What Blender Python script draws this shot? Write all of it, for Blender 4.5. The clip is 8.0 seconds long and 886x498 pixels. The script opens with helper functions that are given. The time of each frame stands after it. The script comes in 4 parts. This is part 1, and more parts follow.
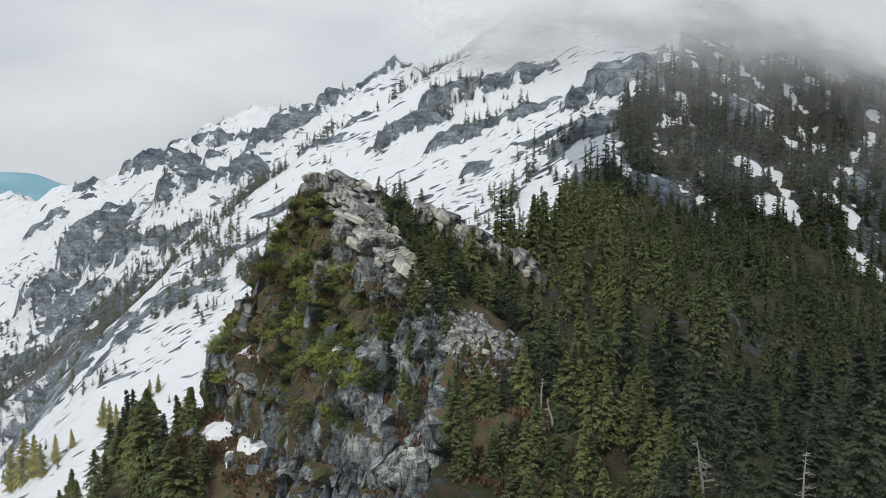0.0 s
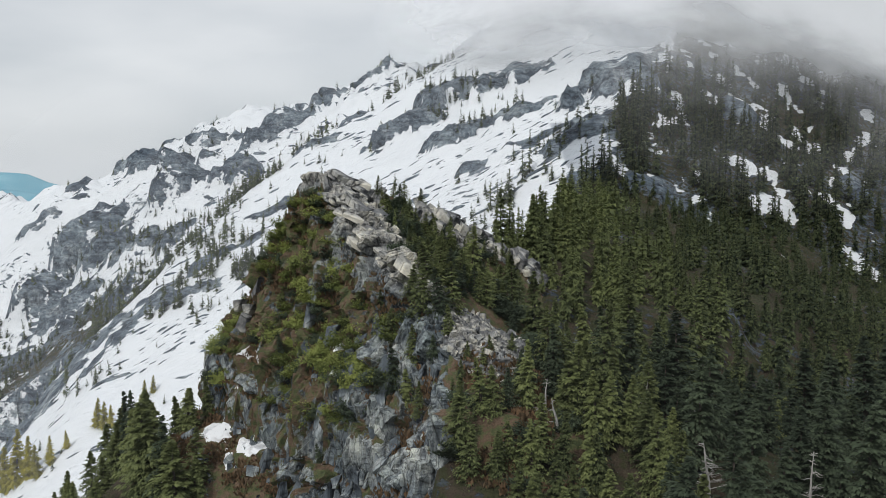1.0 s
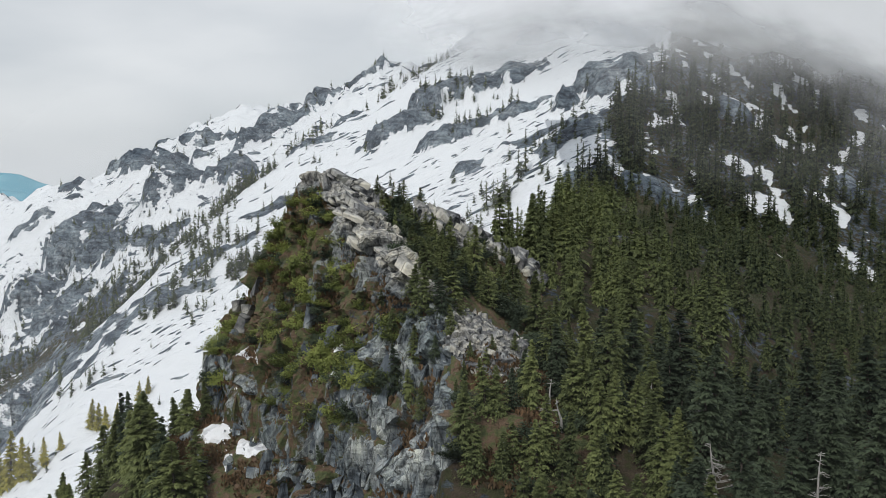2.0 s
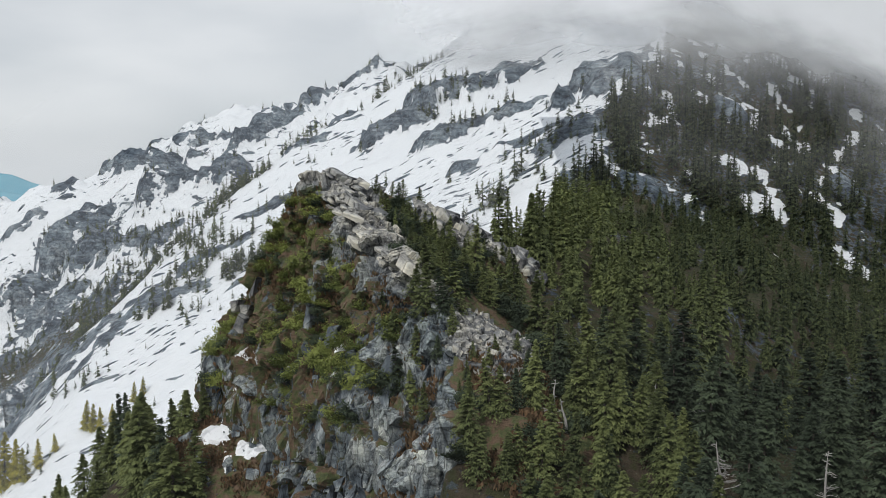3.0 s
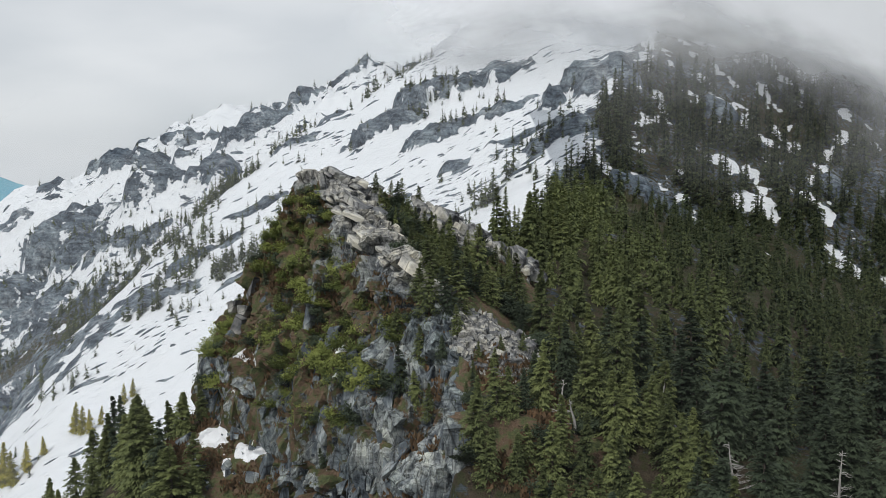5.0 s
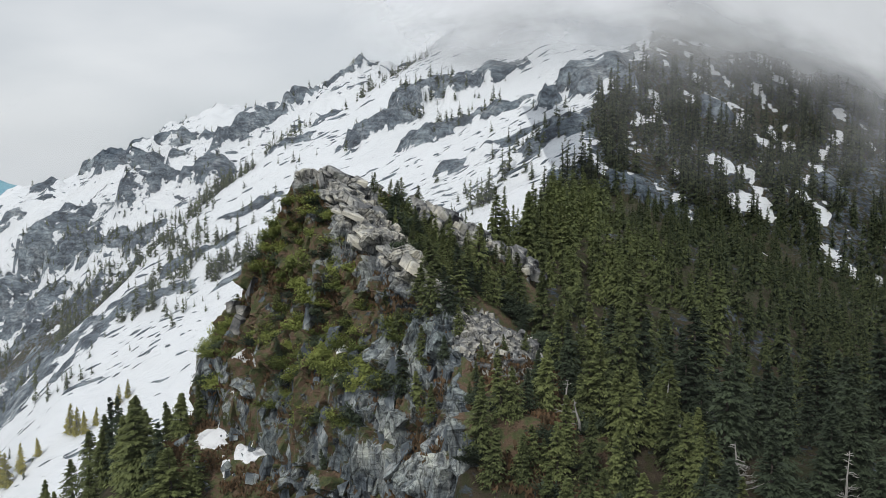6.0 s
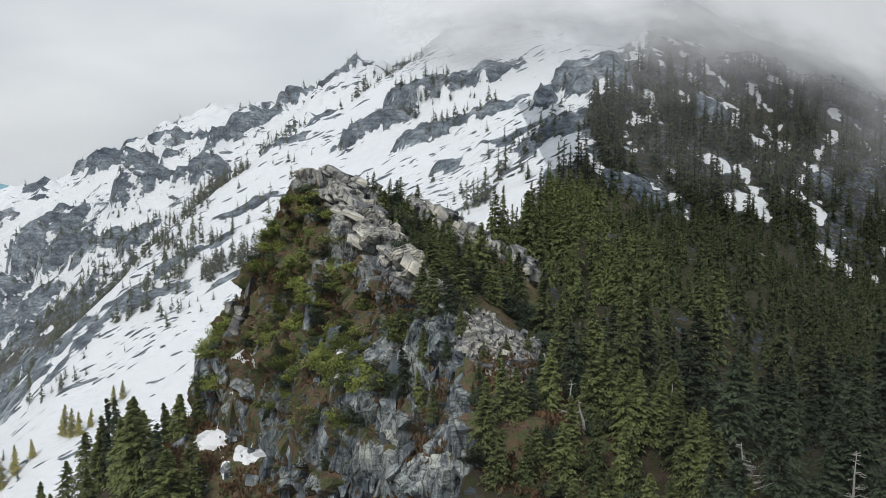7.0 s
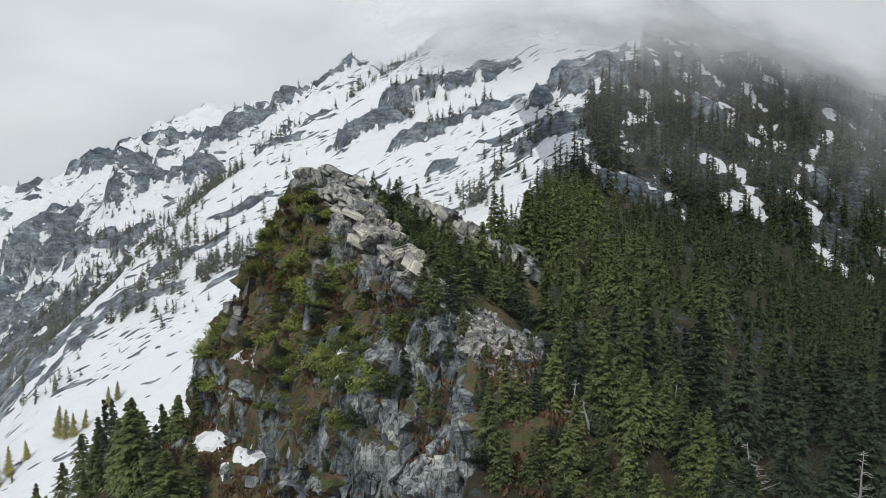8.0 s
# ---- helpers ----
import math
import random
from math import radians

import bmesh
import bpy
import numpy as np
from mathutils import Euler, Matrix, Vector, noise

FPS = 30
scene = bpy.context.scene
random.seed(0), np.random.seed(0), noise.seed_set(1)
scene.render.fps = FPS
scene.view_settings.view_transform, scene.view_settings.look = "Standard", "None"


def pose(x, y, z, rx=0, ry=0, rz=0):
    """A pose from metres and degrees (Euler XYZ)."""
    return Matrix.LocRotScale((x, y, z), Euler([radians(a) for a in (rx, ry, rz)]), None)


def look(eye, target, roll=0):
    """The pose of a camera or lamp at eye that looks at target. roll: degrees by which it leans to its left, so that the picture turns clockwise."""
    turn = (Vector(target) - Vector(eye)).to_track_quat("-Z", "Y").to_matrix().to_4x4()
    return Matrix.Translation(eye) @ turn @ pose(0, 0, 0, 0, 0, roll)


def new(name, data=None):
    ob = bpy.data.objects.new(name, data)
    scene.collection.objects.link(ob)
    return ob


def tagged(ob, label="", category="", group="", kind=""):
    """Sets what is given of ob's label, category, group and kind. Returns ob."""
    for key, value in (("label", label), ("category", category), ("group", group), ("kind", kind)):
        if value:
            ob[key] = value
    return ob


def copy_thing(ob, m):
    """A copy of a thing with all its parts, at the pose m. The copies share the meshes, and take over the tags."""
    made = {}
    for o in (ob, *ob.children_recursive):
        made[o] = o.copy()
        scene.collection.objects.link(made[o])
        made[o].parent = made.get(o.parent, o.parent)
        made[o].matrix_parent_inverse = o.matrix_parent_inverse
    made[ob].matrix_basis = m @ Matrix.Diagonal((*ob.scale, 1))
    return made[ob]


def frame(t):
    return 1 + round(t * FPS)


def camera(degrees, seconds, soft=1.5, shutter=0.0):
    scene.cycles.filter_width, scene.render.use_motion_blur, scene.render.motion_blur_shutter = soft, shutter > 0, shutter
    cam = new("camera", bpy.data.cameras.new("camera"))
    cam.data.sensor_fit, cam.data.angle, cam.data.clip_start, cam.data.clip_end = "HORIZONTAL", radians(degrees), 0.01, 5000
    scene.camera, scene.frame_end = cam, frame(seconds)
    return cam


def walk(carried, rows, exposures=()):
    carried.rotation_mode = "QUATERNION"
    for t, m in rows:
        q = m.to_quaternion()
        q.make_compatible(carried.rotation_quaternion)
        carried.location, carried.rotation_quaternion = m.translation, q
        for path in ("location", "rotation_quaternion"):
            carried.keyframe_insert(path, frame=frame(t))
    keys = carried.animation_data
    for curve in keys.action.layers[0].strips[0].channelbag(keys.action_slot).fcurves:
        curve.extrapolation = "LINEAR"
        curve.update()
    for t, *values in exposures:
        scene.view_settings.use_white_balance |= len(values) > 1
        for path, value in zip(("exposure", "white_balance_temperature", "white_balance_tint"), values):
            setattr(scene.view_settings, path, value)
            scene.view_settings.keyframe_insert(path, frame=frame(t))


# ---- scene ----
cam = camera(57.0, 8.0, soft=0.6)
walk(cam, [
    (0, pose(0.000, 0.000, 0.000, 84.000, 0.000, 0.000)),
    (1, pose(-1.176, 0.670, -0.101, 83.992, 0.027, -0.479)),
    (2, pose(-2.326, 1.350, -0.212, 83.987, 0.050, -0.952)),
    (3, pose(-3.450, 2.040, -0.330, 83.984, 0.071, -1.419)),
    (4, pose(-4.548, 2.740, -0.458, 83.984, 0.089, -1.880)),
    (5, pose(-5.620, 3.451, -0.594, 83.987, 0.104, -2.335)),
    (6, pose(-6.666, 4.173, -0.739, 83.992, 0.117, -2.783)),
    (7, pose(-7.687, 4.904, -0.892, 84.000, 0.126, -3.225)),
    (8, pose(-8.681, 5.646, -1.054, 84.010, 0.133, -3.662)),
])
# ---------------------------------------------------------------- sky and sun
SUN_HEIGHT, SUN_TURN = 47.0, 210.0
scene.view_settings.exposure = 0.0
world = bpy.data.worlds.new("overcast_sky")
scene.world = world
world.use_nodes = True
wn, wl = world.node_tree.nodes, world.node_tree.links
wn.clear()
w_out, w_bg = wn.new("ShaderNodeOutputWorld"), wn.new("ShaderNodeBackground")
w_sky = wn.new("ShaderNodeTexSky")
w_sky.sky_type, w_sky.sun_disc = "NISHITA", False
w_sky.sun_elevation, w_sky.sun_rotation = radians(SUN_HEIGHT), radians(SUN_TURN)
w_dim = wn.new("ShaderNodeVectorMath")
w_dim.operation = "SCALE"
w_dim.inputs["Scale"].default_value = 0.10
w_co, w_map, w_noise = wn.new("ShaderNodeTexCoord"), wn.new("ShaderNodeMapping"), wn.new("ShaderNodeTexNoise")
w_map.inputs["Scale"].default_value = (1.0, 1.0, 3.2)
w_noise.inputs["Scale"].default_value, w_noise.inputs["Detail"].default_value = 2.2, 5.0
w_noise.inputs["Roughness"].default_value = 0.45
w_ramp = wn.new("ShaderNodeValToRGB")
w_ramp.color_ramp.elements[0].position, w_ramp.color_ramp.elements[0].color = 0.30, (0.485, 0.53, 0.575, 1)
w_ramp.color_ramp.elements[1].position, w_ramp.color_ramp.elements[1].color = 0.66, (0.775, 0.80, 0.825, 1)
w_mix = wn.new("ShaderNodeMix")
w_mix.data_type = "RGBA"
w_mix.inputs["Factor"].default_value = 0.93
w_bg.inputs["Strength"].default_value = 1.0
wl.new(w_co.outputs["Generated"], w_map.inputs["Vector"])
wl.new(w_map.outputs["Vector"], w_noise.inputs["Vector"])
wl.new(w_noise.outputs["Fac"], w_ramp.inputs["Fac"])
wl.new(w_sky.outputs["Color"], w_dim.inputs[0])
wl.new(w_dim.outputs["Vector"], w_mix.inputs["A"])
wl.new(w_ramp.outputs["Color"], w_mix.inputs["B"])
wl.new(w_mix.outputs["Result"], w_bg.inputs["Color"])
wl.new(w_bg.outputs["Background"], w_out.inputs["Surface"])

sun = new("sun", bpy.data.lights.new("sun", "SUN"))
sun.data.energy, sun.data.angle, sun.data.color = 1.85, radians(11), (1.0, 0.962, 0.90)
sun.matrix_world = look((-80, -40, 190), (0, 100, 0))
# ---------------------------------------------------------------- materials
class Mat:
    """A node material and short ways to add nodes to it."""

    def __init__(self, name):
        self.m = bpy.data.materials.new(name)
        self.m.use_nodes = True
        self.n, self.l = self.m.node_tree.nodes, self.m.node_tree.links
        self.b = self.n["Principled BSDF"]
        self.out = self.n["Material Output"]

    def put(self, kind, **values):
        node = self.n.new(kind)
        for key, value in values.items():
            node.inputs[key.replace("_", " ")].default_value = value
        return node

    def link(self, a, b):
        self.l.new(a, b)

    def coords(self, scale=(1, 1, 1), turn=(0, 0, 0), which="Object"):
        co, mp = self.put("ShaderNodeTexCoord"), self.put("ShaderNodeMapping", Scale=scale)
        mp.inputs["Rotation"].default_value = [radians(a) for a in turn]
        self.link(co.outputs[which], mp.inputs["Vector"])
        return mp.outputs["Vector"]

    def noise(self, vec, scale, detail=4.0, rough=0.55, distort=0.0):
        node = self.put("ShaderNodeTexNoise", Scale=scale, Detail=detail, Roughness=rough, Distortion=distort)
        self.link(vec, node.inputs["Vector"])
        return node.outputs["Fac"]

    def voronoi(self, vec, scale, feature="DISTANCE_TO_EDGE"):
        node = self.put("ShaderNodeTexVoronoi", Scale=scale)
        node.feature = feature
        self.link(vec, node.inputs["Vector"])
        return node.outputs["Distance"]

    def ramp(self, fac, stops):
        node = self.put("ShaderNodeValToRGB")
        els = node.color_ramp.elements
        while len(els) < len(stops):
            els.new(0.5)
        for el, (pos, col) in zip(els, stops):
            el.position = pos
            el.color = (*col, 1) if isinstance(col, tuple) else (col, col, col, 1)
        self.link(fac, node.inputs["Fac"])
        return node.outputs["Color"]

    def mix(self, fac, a, b, blend="MIX"):
        node = self.put("ShaderNodeMix")
        node.data_type, node.blend_type = "RGBA", blend
        for value, key in ((fac, "Factor"), (a, "A"), (b, "B")):
            if isinstance(value, (int, float)):
                node.inputs[key].default_value = value if key == "Factor" else (value, value, value, 1)
            elif isinstance(value, tuple):
                node.inputs[key].default_value = (*value, 1)
            else:
                self.link(value, node.inputs[key])
        return node.outputs["Result"]

    def math(self, op, a, b=0.0, c=None):
        node = self.put("ShaderNodeMath")
        node.operation = op
        for i, value in enumerate((a, b, c)):
            if value is None:
                continue
            if isinstance(value, (int, float)):
                node.inputs[i].default_value = value
            else:
                self.link(value, node.inputs[i])
        return node.outputs["Value"]

    def attr(self, name):
        node = self.put("ShaderNodeAttribute")
        node.attribute_name = name
        return node.outputs["Fac"]

    def bump(self, height, strength=0.5, distance=0.1, below=None):
        node = self.put("ShaderNodeBump", Strength=strength, Distance=distance)
        self.link(height, node.inputs["Height"])
        if below is not None:
            self.link(below, node.inputs["Normal"])
        return node.outputs["Normal"]

    def finish(self, color=None, rough=0.8, normal=None, specular=0.3):
        if isinstance(color, tuple):
            self.b.inputs["Base Color"].default_value = (*color, 1)
        elif color is not None:
            self.link(color, self.b.inputs["Base Color"])
        if isinstance(rough, (int, float)):
            self.b.inputs["Roughness"].default_value = rough
        else:
            self.link(rough, self.b.inputs["Roughness"])
        self.b.inputs["Specular IOR Level"].default_value = specular
        if normal is not None:
            self.link(normal, self.b.inputs["Normal"])
        return self.m


def rock_color(m, vec, pale):
    """Grey granite: big tone patches, dark water streaks, pale lichen, fine grain."""
    big, mid = m.noise(vec, 0.09, 4), m.noise(vec, 0.6, 5, 0.6)
    fine = m.noise(vec, 5.0, 4, 0.7)
    base = m.ramp(big, [(0.33, pale[0]), (0.52, pale[1]), (0.70, pale[2])])
    stain = m.ramp(mid, [(0.36, (0.42, 0.43, 0.46)), (0.50, (1.0, 1.0, 1.0)), (0.68, (1.18, 1.16, 1.10))])
    base = m.mix(0.85, base, stain, "MULTIPLY")
    grain = m.ramp(fine, [(0.34, (0.62, 0.62, 0.64)), (0.52, (1.0, 1.0, 1.0)), (0.7, (1.2, 1.2, 1.18))])
    return m.mix(0.7, base, grain, "MULTIPLY"), big, mid, fine


def crack_lines(m, vec):
    """Joints: thin dark lines between tilted plates."""
    cell = m.voronoi(vec, 1.0)
    return m.ramp(cell, [(0.0, 0.0), (0.05, 0.8), (0.12, 1.0)])


def make_ground():
    m = Mat("mountain_ground")
    vec = m.coords()
    run = m.coords((0.065, 0.36, 0.10), (0, 0, -9))
    rock, big, mid, fine = rock_color(m, vec, ((0.088, 0.116, 0.148), (0.172, 0.212, 0.252), (0.275, 0.310, 0.340)))
    joints = crack_lines(m, m.coords((0.045, 0.20, 0.16), (14, -20, -12)))
    rock = m.mix(0.35, rock, joints, "MULTIPLY")
    broad = m.noise(vec, 0.028, 3, 0.6)
    rock = m.mix(0.8, rock, m.ramp(broad, [(0.36, (0.55, 0.57, 0.62)), (0.52, (1.0, 1.0, 1.0)), (0.66, (1.2, 1.18, 1.14))]), "MULTIPLY")
    knob = m.noise(m.coords((0.10, 0.13, 0.13), (0, 0, 25)), 1.0, 5, 0.62)
    rock = m.mix(0.85, rock, m.ramp(knob, [(0.36, (0.42, 0.45, 0.50)), (0.49, (0.95, 0.96, 0.97)), (0.62, (1.45, 1.42, 1.36))]), "MULTIPLY")
    grain = m.noise(m.coords((0.11, 0.75, 0.5), (0, 0, -9)), 1.0, 5, 0.7)
    rock = m.mix(0.75, rock, m.ramp(grain, [(0.36, (0.34, 0.36, 0.42)), (0.5, (1.0, 1.0, 1.0)), (0.64, (1.35, 1.35, 1.32))]), "MULTIPLY")
    heath_n = m.noise(vec, 0.55, 5, 0.65)
    heath = m.ramp(heath_n, [(0.30, (0.024, 0.030, 0.014)), (0.46, (0.046, 0.050, 0.022)), (0.58, (0.062, 0.048, 0.034)), (0.75, (0.09, 0.075, 0.05))])
    heath = m.mix(0.5, heath, m.ramp(fine, [(0.3, 0.45), (0.7, 1.3)]), "MULTIPLY")
    veg = m.math("ADD", m.attr("heath"), m.math("MULTIPLY", m.math("SUBTRACT", mid, 0.5), 1.3))
    veg = m.ramp(veg, [(0.44, 0.0), (0.56, 1.0)])
    land = m.mix(veg, rock, heath)
    # snow lies where the land lets it; its margin follows the fall line
    streak = m.noise(run, 1.0, 5, 0.62)
    lump = m.noise(vec, 0.22, 4, 0.6)
    s = m.math("ADD", m.attr("snow"), m.math("MULTIPLY", m.math("SUBTRACT", streak, 0.5), m.math("MULTIPLY", m.attr("run"), 0.72)))
    s = m.math("ADD", s, m.math("MULTIPLY", m.math("SUBTRACT", lump, 0.5), m.math("SUBTRACT", 1.25, m.attr("run"))))
    dash = m.noise(m.coords((0.2, 0.9, 0.3), (0, 0, -9)), 1.0, 3, 0.6)
    s = m.math("ADD", s, m.math("MULTIPLY", m.math("MINIMUM", m.math("SUBTRACT", dash, 0.36), 0.0), 2.2))
    s = m.ramp(s, [(0.485, 0.0), (0.53, 1.0)])
    dirt = m.noise(run, 2.6, 5, 0.6)
    snow = m.ramp(dirt, [(0.30, (0.56, 0.59, 0.63)), (0.45, (0.68, 0.71, 0.745)), (0.7, (0.73, 0.755, 0.785))])
    color = m.mix(s, land, snow)
    rough = m.math("SUBTRACT", 0.9, m.math("MULTIPLY", s, 0.35))
    relief = m.math("ADD", m.math("MULTIPLY", mid, 0.8), m.math("MULTIPLY", fine, 0.25))
    relief = m.math("ADD", relief, m.math("MULTIPLY", m.math("MULTIPLY", joints, 0.4), m.math("SUBTRACT", 1.0, veg)))
    relief = m.math("MULTIPLY", relief, m.math("SUBTRACT", 1.1, s))
    n = m.bump(relief, 0.9, 1.2)
    n = m.bump(s, 0.5, 0.5, n)
    return m.finish(color, rough, n, 0.25)


def make_crag_rock(name, pale, joints_at=0.7, relief_at=0.85):
    m = Mat(name)
    vec = m.coords()
    rock, big, mid, fine = rock_color(m, vec, pale)
    weathered = m.mix(m.ramp(mid, [(0.35, 0.0), (0.65, 1.0)]), (0.25, 0.245, 0.235), (0.46, 0.445, 0.42))
    weathered = m.mix(0.6, weathered, m.ramp(fine, [(0.3, 0.6), (0.7, 1.2)]), "MULTIPLY")
    rock = m.mix(m.attr("pale"), rock, weathered)
    rock = m.mix(1.0, rock, m.ramp(m.attr("tone"), [(0.0, (0.50, 0.54, 0.60)), (0.5, (1.0, 1.0, 1.0)), (1.0, (1.30, 1.28, 1.20))]), "MULTIPLY")
    joints = crack_lines(m, m.coords((0.32, 0.5, 0.16), (18, -24, 30)))
    thin = m.noise(m.coords((0.5, 0.5, 3.2), (28, -18, 20)), 1.0, 5, 0.65)
    rock = m.mix(joints_at, rock, joints, "MULTIPLY")
    rock = m.mix(0.55, rock, m.ramp(thin, [(0.35, 0.5), (0.5, 1.0), (0.66, 1.15)]), "MULTIPLY")
    hair = m.voronoi(m.coords((0.9, 1.3, 0.45), (30, -15, 50)), 1.0)
    rock = m.mix(0.8, rock, m.ramp(hair, [(0.0, 0.12), (0.03, 0.9), (0.06, 1.0)]), "MULTIPLY")
    wet = m.noise(m.coords((0.7, 0.7, 0.07)), 1.0, 4, 0.6)
    rock = m.mix(0.9, rock, m.ramp(wet, [(0.36, (0.36, 0.40, 0.46)), (0.48, (0.95, 0.97, 0.99)), (0.62, (1.3, 1.3, 1.24))]), "MULTIPLY")
    split = m.noise(m.coords((1.5, 1.5, 0.22), (14, -12, 0)), 1.0, 6, 0.72)
    rock = m.mix(0.8, rock, m.ramp(split, [(0.38, (0.40, 0.42, 0.46)), (0.48, (0.95, 0.95, 0.95)), (0.56, (1.1, 1.1, 1.08))]), "MULTIPLY")
    fleck = m.math("MULTIPLY", m.ramp(split, [(0.57, 0.0), (0.63, 0.75)]), m.ramp(big, [(0.42, 0.25), (0.6, 1.0)]))
    rock = m.mix(fleck, rock, (0.50, 0.52, 0.52))
    scrape = m.noise(m.coords((1.6, 1.6, 0.5), (35, -20, 10)), 1.0, 6, 0.75)
    rock = m.mix(m.ramp(scrape, [(0.60, 0.0), (0.66, 0.6)]), rock, (0.48, 0.49, 0.48))
    lichen = m.noise(vec, 1.7, 6, 0.7)
    rock = m.mix(m.ramp(lichen, [(0.60, 0.0), (0.68, 0.55)]), rock, (0.30, 0.31, 0.24))
    heath_n = m.noise(vec, 0.8, 5, 0.65)
    heath = m.ramp(heath_n, [(0.30, (0.045, 0.060, 0.026)), (0.44, (0.085, 0.098, 0.040)), (0.56, (0.125, 0.085, 0.056)), (0.75, (0.175, 0.118, 0.080))])
    heath = m.mix(0.6, heath, m.ramp(fine, [(0.3, 0.4), (0.7, 1.35)]), "MULTIPLY")
    veg = m.math("ADD", m.attr("heath"), m.math("MULTIPLY", m.math("SUBTRACT", mid, 0.5), 1.2))
    veg = m.ramp(veg, [(0.46, 0.0), (0.54, 1.0)])
    color = m.mix(veg, rock, heath)
    sn = m.math("ADD", m.attr("snow"), m.math("MULTIPLY", m.math("SUBTRACT", mid, 0.5), 0.9))
    sn = m.ramp(sn, [(0.49, 0.0), (0.53, 1.0)])
    color = m.mix(sn, color, (0.84, 0.86, 0.89))
    relief = m.math("ADD", m.math("MULTIPLY", mid, 0.25), m.math("ADD", m.math("MULTIPLY", thin, 0.7), m.math("MULTIPLY", fine, 0.3)))
    relief = m.math("ADD", relief, m.math("MULTIPLY", m.math("MULTIPLY", joints, 0.35), m.math("SUBTRACT", 1.0, veg)))
    own = m.put("ShaderNodeObjectInfo").outputs["Random"]
    color = m.mix(1.0, color, m.ramp(own, [(0.0, (0.80, 0.80, 0.82)), (1.0, (1.06, 1.05, 1.03))]), "MULTIPLY") if name == "pale_rock" else color
    n = m.bump(relief, relief_at, 0.5)
    return m.finish(color, 0.82, n, 0.3)


def make_foliage(name, dark, bright, tint_from):
    m = Mat(name)
    if tint_from == "object":
        info = m.put("ShaderNodeObjectInfo")
        own = info.outputs["Random"]
    else:
        own = m.attr("tint")
    geo = m.put("ShaderNodeNewGeometry")
    isle = geo.outputs["Random Per Island"]
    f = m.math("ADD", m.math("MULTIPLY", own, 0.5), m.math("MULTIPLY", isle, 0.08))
    # outer and upper sprays are pulled towards the bright colour
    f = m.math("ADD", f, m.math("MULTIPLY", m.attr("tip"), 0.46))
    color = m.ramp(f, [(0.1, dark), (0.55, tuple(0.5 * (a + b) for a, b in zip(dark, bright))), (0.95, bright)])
    vec = m.coords()
    color = m.mix(0.4, color, m.ramp(m.noise(vec, 1.6, 3, 0.6), [(0.3, 0.6), (0.7, 1.25)]), "MULTIPLY")
    m.finish(color, 0.75, None, 0.2)
    tr, mx = m.put("ShaderNodeBsdfTranslucent"), m.put("ShaderNodeMixShader", Fac=0.22)
    m.link(color, tr.inputs["Color"])
    m.link(m.b.outputs["BSDF"], mx.inputs[1])
    m.link(tr.outputs["BSDF"], mx.inputs[2])
    m.link(mx.outputs["Shader"], m.out.inputs["Surface"])
    return m.m


def make_bark(name, a, b):
    m = Mat(name)
    vec = m.coords((6, 6, 1.2))
    n = m.noise(vec, 2.0, 5, 0.65)
    return m.finish(m.ramp(n, [(0.3, a), (0.7, b)]), 0.9, m.bump(n, 0.7, 0.05), 0.2)


def make_cloud():
    m = Mat("cloud")
    n = m.noise(m.coords((1 / 60, 1 / 200, 1 / 42)), 1.0, 5, 0.5, 0.4)
    t = m.attr("thickness")
    edge = m.math("MULTIPLY", t, m.math("SUBTRACT", 1.0, t))
    d = m.math("ADD", t, m.math("MULTIPLY", m.math("MULTIPLY", m.math("SUBTRACT", n, 0.5), 6.0), edge))
    d = m.math("MULTIPLY", m.ramp(d, [(0.0, 0.0), (1.0, 1.0)]), m.attr("cover"))
    white, through_ = m.put("ShaderNodeBsdfDiffuse"), m.put("ShaderNodeBsdfTranslucent")
    for node in (white, through_):
        node.inputs["Color"].default_value = (0.815, 0.835, 0.862, 1)
    both, clear, mx = m.put("ShaderNodeMixShader", Fac=0.22), m.put("ShaderNodeBsdfTransparent"), m.put("ShaderNodeMixShader")
    m.link(white.outputs["BSDF"], both.inputs[1])
    m.link(through_.outputs["BSDF"], both.inputs[2])
    m.link(d, mx.inputs["Fac"])
    m.link(clear.outputs["BSDF"], mx.inputs[1])
    m.link(both.outputs["Shader"], mx.inputs[2])
    m.link(mx.outputs["Shader"], m.out.inputs["Surface"])
    return m.m


GROUND = make_ground()
CRAG_ROCK = make_crag_rock("crag_rock", ((0.135, 0.165, 0.188), (0.25, 0.28, 0.298), (0.40, 0.42, 0.415)))
PALE_ROCK = make_crag_rock("pale_rock", ((0.27, 0.266, 0.258), (0.38, 0.372, 0.355), (0.48, 0.464, 0.44)), 0.55, 0.4)
# dark and olive tones; planted by place they paint the eastern wood's shade
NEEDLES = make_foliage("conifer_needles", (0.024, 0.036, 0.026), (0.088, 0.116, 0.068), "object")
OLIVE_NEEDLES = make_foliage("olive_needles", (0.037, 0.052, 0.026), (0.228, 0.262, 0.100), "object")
# sunshine on a few slope trees is put into this yellow colour
SUNLIT_NEEDLES = make_foliage("sunlit_yellow_needles", (0.20, 0.19, 0.03), (0.46, 0.40, 0.06), "object")
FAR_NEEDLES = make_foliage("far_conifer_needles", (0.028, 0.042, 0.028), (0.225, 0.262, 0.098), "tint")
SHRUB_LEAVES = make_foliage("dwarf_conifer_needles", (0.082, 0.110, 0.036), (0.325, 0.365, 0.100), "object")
HEATHER = make_foliage("heather_twigs", (0.110, 0.080, 0.048), (0.28, 0.160, 0.088), "tint")
